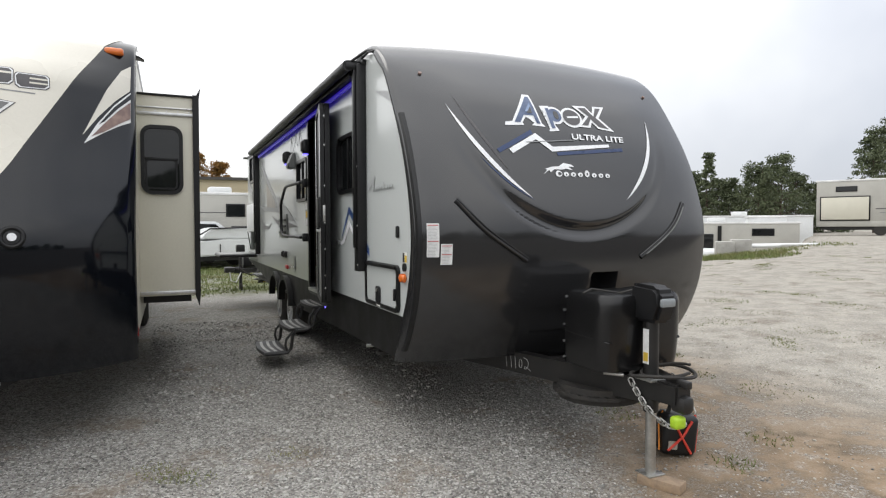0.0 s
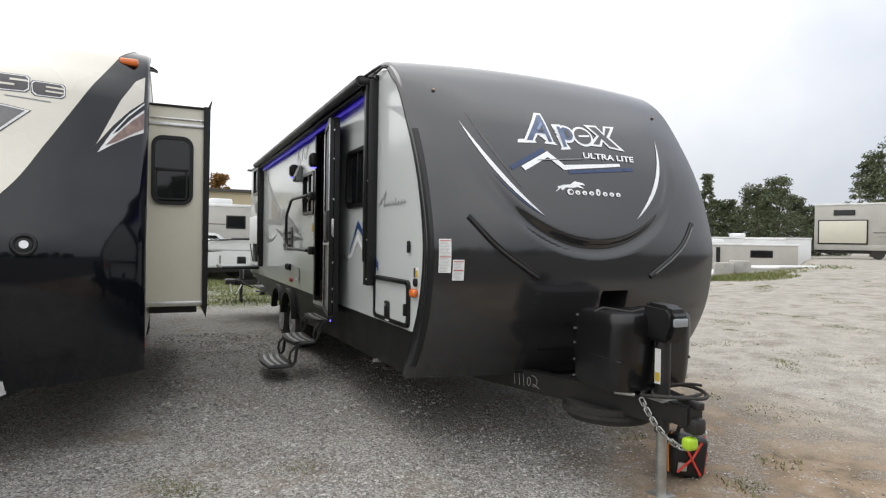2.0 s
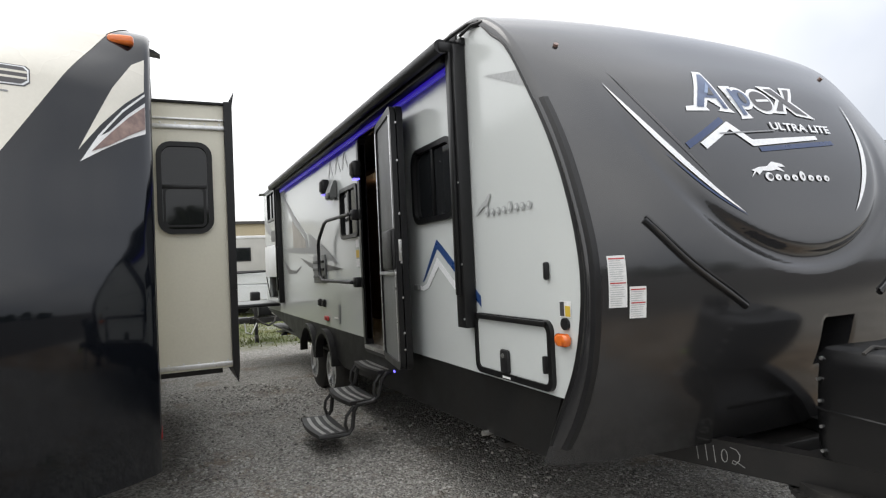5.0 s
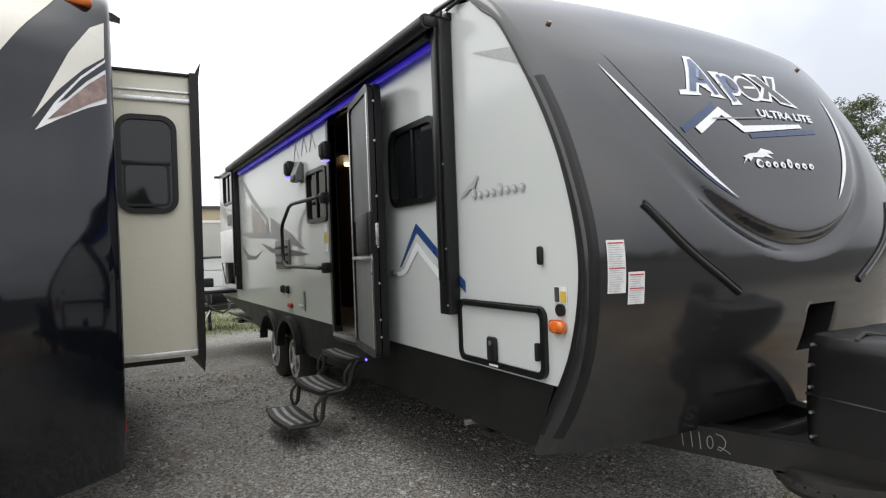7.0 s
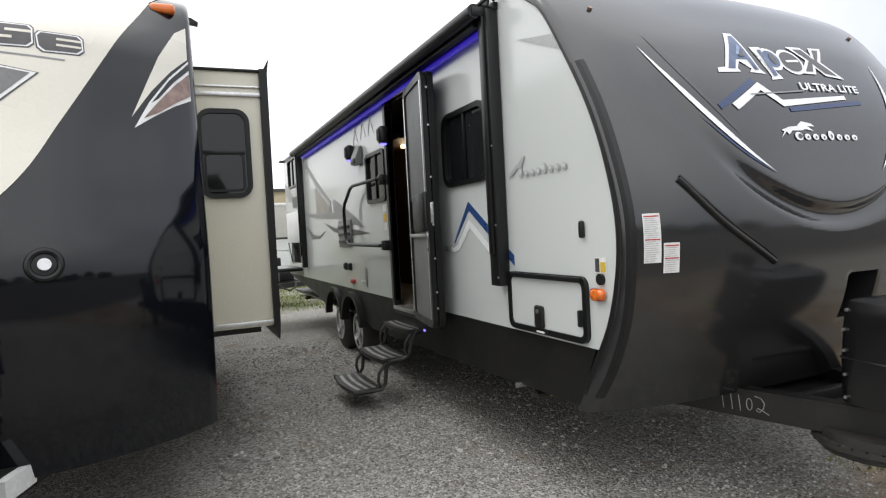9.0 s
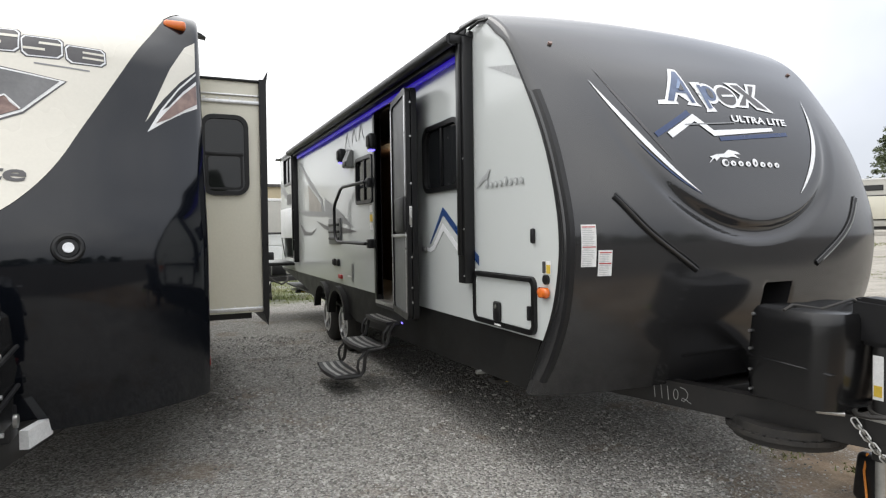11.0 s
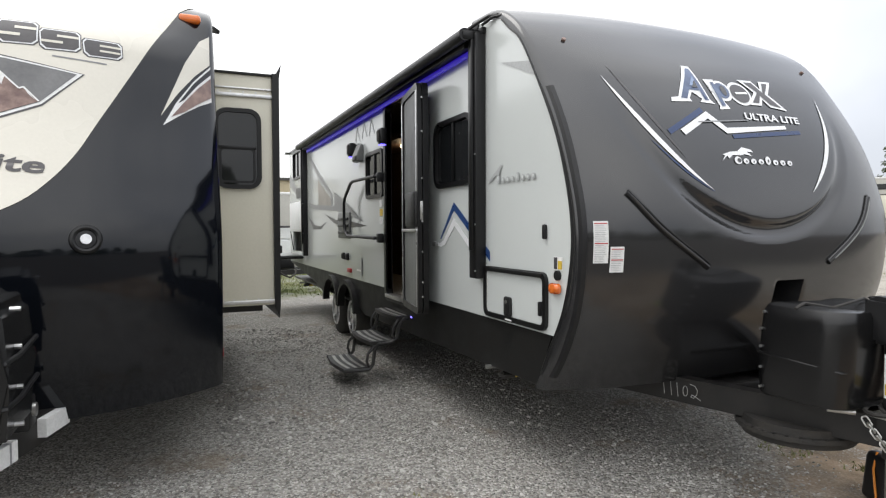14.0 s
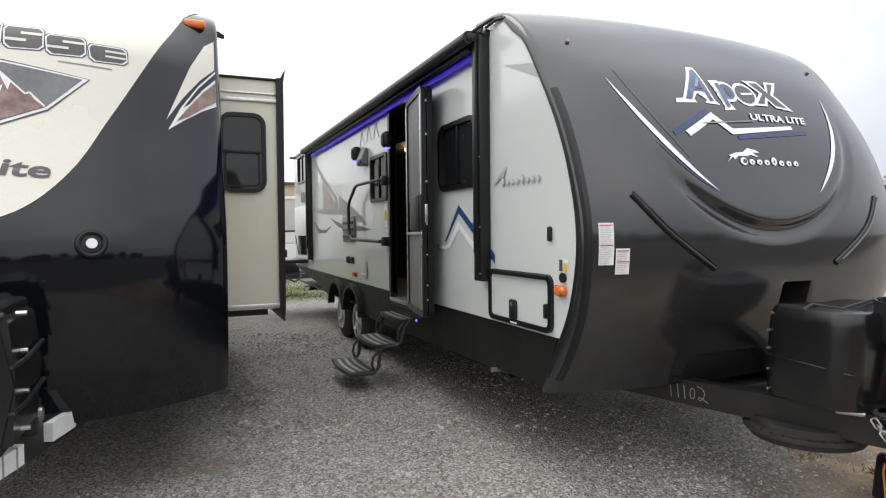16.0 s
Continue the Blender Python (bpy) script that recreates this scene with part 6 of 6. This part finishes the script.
def tree(at, height, spread, mat, label, seed, bare=0.18, clumps=60, per=55, conic=0.5, leaf=0.13):
    rng = np.random.default_rng(seed)
    t = thing("tree", at, label, "tree", "trees behind the yard")
    x, y, z = at
    bm = bmesh.new()
    lean = rng.normal(size=2) * 0.2
    tube(bm, [(x, y, z - 0.2), (x + lean[0] * 0.4, y + lean[1] * 0.4, z + height * 0.4), (x + lean[0], y + lean[1], z + height * 0.95)], 0.11, 7)
    for v in bm.verts:
        k = (v.co.z - z) / height
        v.co.x += (x + lean[0] * k - v.co.x) * 0.8 * max(0, k)
        v.co.y += (y + lean[1] * k - v.co.y) * 0.8 * max(0, k)
    centres = []
    for k in range(clumps):
        h = bare + (1 - bare) * rng.random() ** 0.8
        wide = spread * (1 - conic * (h - bare) / (1 - bare)) * (0.45 + 0.55 * math.sin(math.pi * min(1, (h - bare) / (1 - bare) * 0.9 + 0.25)))
        a, rr = rng.random() * 2 * math.pi, wide * (0.25 + 0.75 * rng.random())
        c = (x + rr * math.cos(a), y + rr * math.sin(a), z + h * height + 0.1 * rr)
        centres.append((c, spread * (0.09 + 0.13 * rng.random())))
        if k % 3 == 0:
            rod(bm, (x + lean[0] * h * 0.8, y + lean[1] * h * 0.8, c[2] - 0.25 * rr), c, 0.035, 0.008, 5)
    part("trunk", bm, BARK, t)
    verts, faces = foliage_mesh(centres, per, leaf, rng)
    me = bpy.data.meshes.new("crown")
    me.from_pydata(verts, [], faces)
    me.materials.append(mat)
    crown = new("crown", me)
    crown.parent = t
    crown.matrix_parent_inverse = Matrix.Translation(t.location).inverted()
    return t


PINE_LABEL = "dark green pine with ragged open branches"
for k, (az, d, h, s) in enumerate(((45.5, 62, 8.6, 2.8), (47.8, 58, 9.0, 1.6), (49.5, 60, 6.6, 2.2), (51.3, 58, 7.8, 2.8), (53.2, 57, 8.3, 3.0), (54.4, 62, 7.2, 2.6), (48.7, 64, 7.0, 2.6), (52.4, 63, 8.0, 2.6), (55.6, 66, 6.4, 2.8), (46.6, 60, 7.4, 2.4), (43.6, 64, 9.0, 3.0), (57.0, 66, 6.0, 3.0), (50.4, 68, 6.4, 3.4), (46.8, 70, 6.2, 3.2), (52.5, 70, 6.0, 3.4), (41.5, 66, 9.5, 3.4), (39.0, 64, 9.0, 3.2), (36.0, 66, 9.0, 3.2))):
    x, y = off(az, d)
    tree((x, y, -1.2), h, s, PINE, PINE_LABEL, 10 + k, 0.08, 190, 44, 0.4, 0.075)
for k, (az, d, h, s) in enumerate(((62.2, 58, 11.0, 4.2), (59.6, 60, 8.2, 2.8), (66, 50, 10, 4.0), (70, 52, 9, 4.0))):
    x, y = off(az, d)
    tree((x, y, 0.8), h, s, PINE, PINE_LABEL, 40 + k, 0.15, 170, 60, 0.25, 0.08)
for k, (az, d, h, s) in enumerate(((2.2, 74, 9.6, 3.4), (4.2, 76, 9.0, 2.6), (-1.5, 75, 9.5, 3.5))):
    x, y = off(az, d)
    tree((x, y, 0), h, s, AUTUMN, "rust-orange autumn tree behind the hall", 60 + k, 0.25, 130, 36, 0.25, 0.12)


# tree line that closes the yard behind, seen in the glossy fronts
for k in range(20):
    x = -60 + k * 6.2
    tree((x + 1.2 * math.sin(k * 2.3), -58 - 4 * math.cos(k * 1.7), 0), 6.6 + 1.6 * math.sin(k * 1.3), 4.4, PINE, PINE_LABEL, 80 + k, 0.03, 110, 40, 0.3, 0.26)


# ---- grass, weeds and loose stones ----
def blades(spots, rng, name, label, mat):
    """Grass as many thin leaning blades; spots are (x, y, radius, count, height)."""
    verts, faces = [], []
    for sx, sy, r, count, h in spots:
        for _ in range(count):
            a, q = rng.random() * 6.283, r * rng.random() ** 0.6
            x, y = sx + q * math.cos(a), sy + q * math.sin(a)
            z = terrain(x, y) - 0.005
            t, hh = rng.random() * 6.283, h * (0.4 + 0.8 * rng.random())
            w = 0.004 + 0.0006 * math.hypot(x + 1.4, y + 3.6)
            lx, ly = rng.normal(size=2) * hh * 0.5
            dx, dy = w * math.cos(t), w * math.sin(t)
            k = len(verts)
            verts += [(x - dx, y - dy, z), (x + dx, y + dy, z), (x + lx, y + ly, z + hh)]
            faces.append((k, k + 1, k + 2))
    me = bpy.data.meshes.new(name)
    me.from_pydata(verts, [], faces)
    me.materials.append(mat)
    return tagged(new(name, me), label, "grass", kind="stuff")


rng = np.random.default_rng(5)
spots = []
for _ in range(420):
    x, y = rng.uniform(-4.5, 4.5), rng.uniform(9.6, 19.5)
    spots.append((x, y, 0.5, 36, 0.07))
blades(spots, rng, "grass_strip", "short green grass strip behind the trailers", GRASS)
spots = []
for az, d, r, n, h in ((48.5, 26.0, 1.3, 900, 0.17), (50.5, 25.6, 1.5, 1100, 0.17), (52.0, 24.6, 1.2, 800, 0.13), (47.2, 25.4, 0.9, 450, 0.12), (46.4, 25.0, 1.0, 360, 0.10), (53.2, 27.0, 1.0, 350, 0.10), (55.5, 29.5, 1.6, 350, 0.10)):
    spots.append((*off(az, d), r, n, h))
for _ in range(70):
    az, d = rng.uniform(44, 72), 6 + 20 * rng.random() ** 0.8
    spots.append((*off(az, d), rng.uniform(0.10, 0.45), int(rng.uniform(40, 160)), 0.02))
for x, y in ((1.95, -0.3), (2.1, 0.4), (2.4, -0.7), (1.8, -0.9), (1.75, 0.1), (-2.0, -2.1), (-1.6, -2.25), (0.15, -1.75), (-1.2, -2.15)):
    spots.append((x, y, 0.16, 70, 0.035))
for x, y in ((-1.44, 0.33), (-1.36, 0.26), (-1.26, 0.20), (-0.72, 0.33), (-1.50, 0.40), (2.9, 0.9), (3.6, 1.4), (3.3, 0.7)):
    spots.append((x, y, 0.12, 90, 0.02))
blades(spots, rng, "weeds", "sparse weeds and grass tufts in the gravel", GRASS)


def pebbles(name, n, area, sizes, keep, label, mat, seed):
    """Loose stones strewn over an area, as one mesh of many small faceted lumps."""
    rng = np.random.default_rng(seed)
    base = bmesh.new()
    bmesh.ops.create_icosphere(base, subdivisions=1, radius=1.0)
    v0 = np.array([v.co[:] for v in base.verts])
    f0 = np.array([[v.index for v in f.verts] for f in base.faces])
    base.free()
    verts, faces = [], []
    for _ in range(n):
        x, y = rng.uniform(area[0], area[1]), rng.uniform(area[2], area[3])
        if rng.random() > keep(x, y):
            continue
        s = rng.uniform(*sizes) * (1 + 0.6 * (rng.random() > 0.93))
        sc = s * np.array((rng.uniform(0.8, 1.5), rng.uniform(0.7, 1.1), rng.uniform(0.45, 0.8)))
        a = rng.uniform(0, 6.283)
        rot = np.array(((math.cos(a), -math.sin(a), 0), (math.sin(a), math.cos(a), 0), (0, 0, 1)))
        v = (v0 * (1 + rng.normal(scale=0.13, size=(len(v0), 1)))) * sc @ rot.T + (x, y, terrain(x, y) + s * 0.22)
        faces.append(f0 + len(verts) * len(v0))
        verts.append(v)
    me = bpy.data.meshes.new(name)
    me.from_pydata(np.vstack(verts).tolist(), [], np.vstack(faces).tolist())
    me.materials.append(mat)
    return tagged(new(name, me), label, "gravel", kind="stuff")


STONE = surface("crushed_stone", (0.30, 0.30, 0.295), (0.42, 0.41, 0.39), rough=0.9, scale=25, amount=0.6, grain=0.25)
nt = STONE.node_tree
bsdf = next(n for n in nt.nodes if n.type == "BSDF_PRINCIPLED")
geo = next(n for n in nt.nodes if n.type == "NEW_GEOMETRY")
tone = nt.nodes.new("ShaderNodeValToRGB")
for k, (p, c) in enumerate(((0.0, (0.12, 0.115, 0.108)), (1.0, (0.56, 0.545, 0.515)))):
    tone.color_ramp.elements[k].position, tone.color_ramp.elements[k].color = p, (*c, 1)
e = tone.color_ramp.elements.new(0.6)
e.color = (0.29, 0.28, 0.26, 1)
nt.links.new(geo.outputs["Random Per Island"], tone.inputs["Fac"])
nt.links.new(tone.outputs[0], bsdf.inputs["Base Color"])


def on_gravel(x, y):
    sandy = step01(0.6, 1.4, 0.75 * x - 0.55 * y + 0.8 * noise.noise((x * 0.9, y * 0.9, 7)))
    patch = step01(-0.25, 0.15, noise.noise((x * 0.8, y * 0.8, 1.5)))
    return (0.35 + 0.65 * patch) * (1 - 0.9 * sandy)


pebbles("gravel", 60000, (-3.4, 2.6, -2.7, 1.2), (0.0035, 0.0085), on_gravel, "loose grey crushed stones", STONE, 3)
pebbles("gravel", 16000, (-1.6, 0.9, 1.2, 6.0), (0.005, 0.012), lambda x, y: 0.7 * on_gravel(x, y), "loose grey crushed stones", STONE, 4)
PALE_STONE = surface("pale_stone", (0.46, 0.43, 0.37), (0.34, 0.31, 0.27), rough=0.9, scale=18, amount=0.9, grain=0.25)
pebbles("yard_stones", 9000, (1.5, 9.0, -2.5, 7.0), (0.004, 0.010), lambda x, y: 0.7, "pale stones strewn over the open yard", PALE_STONE, 6)
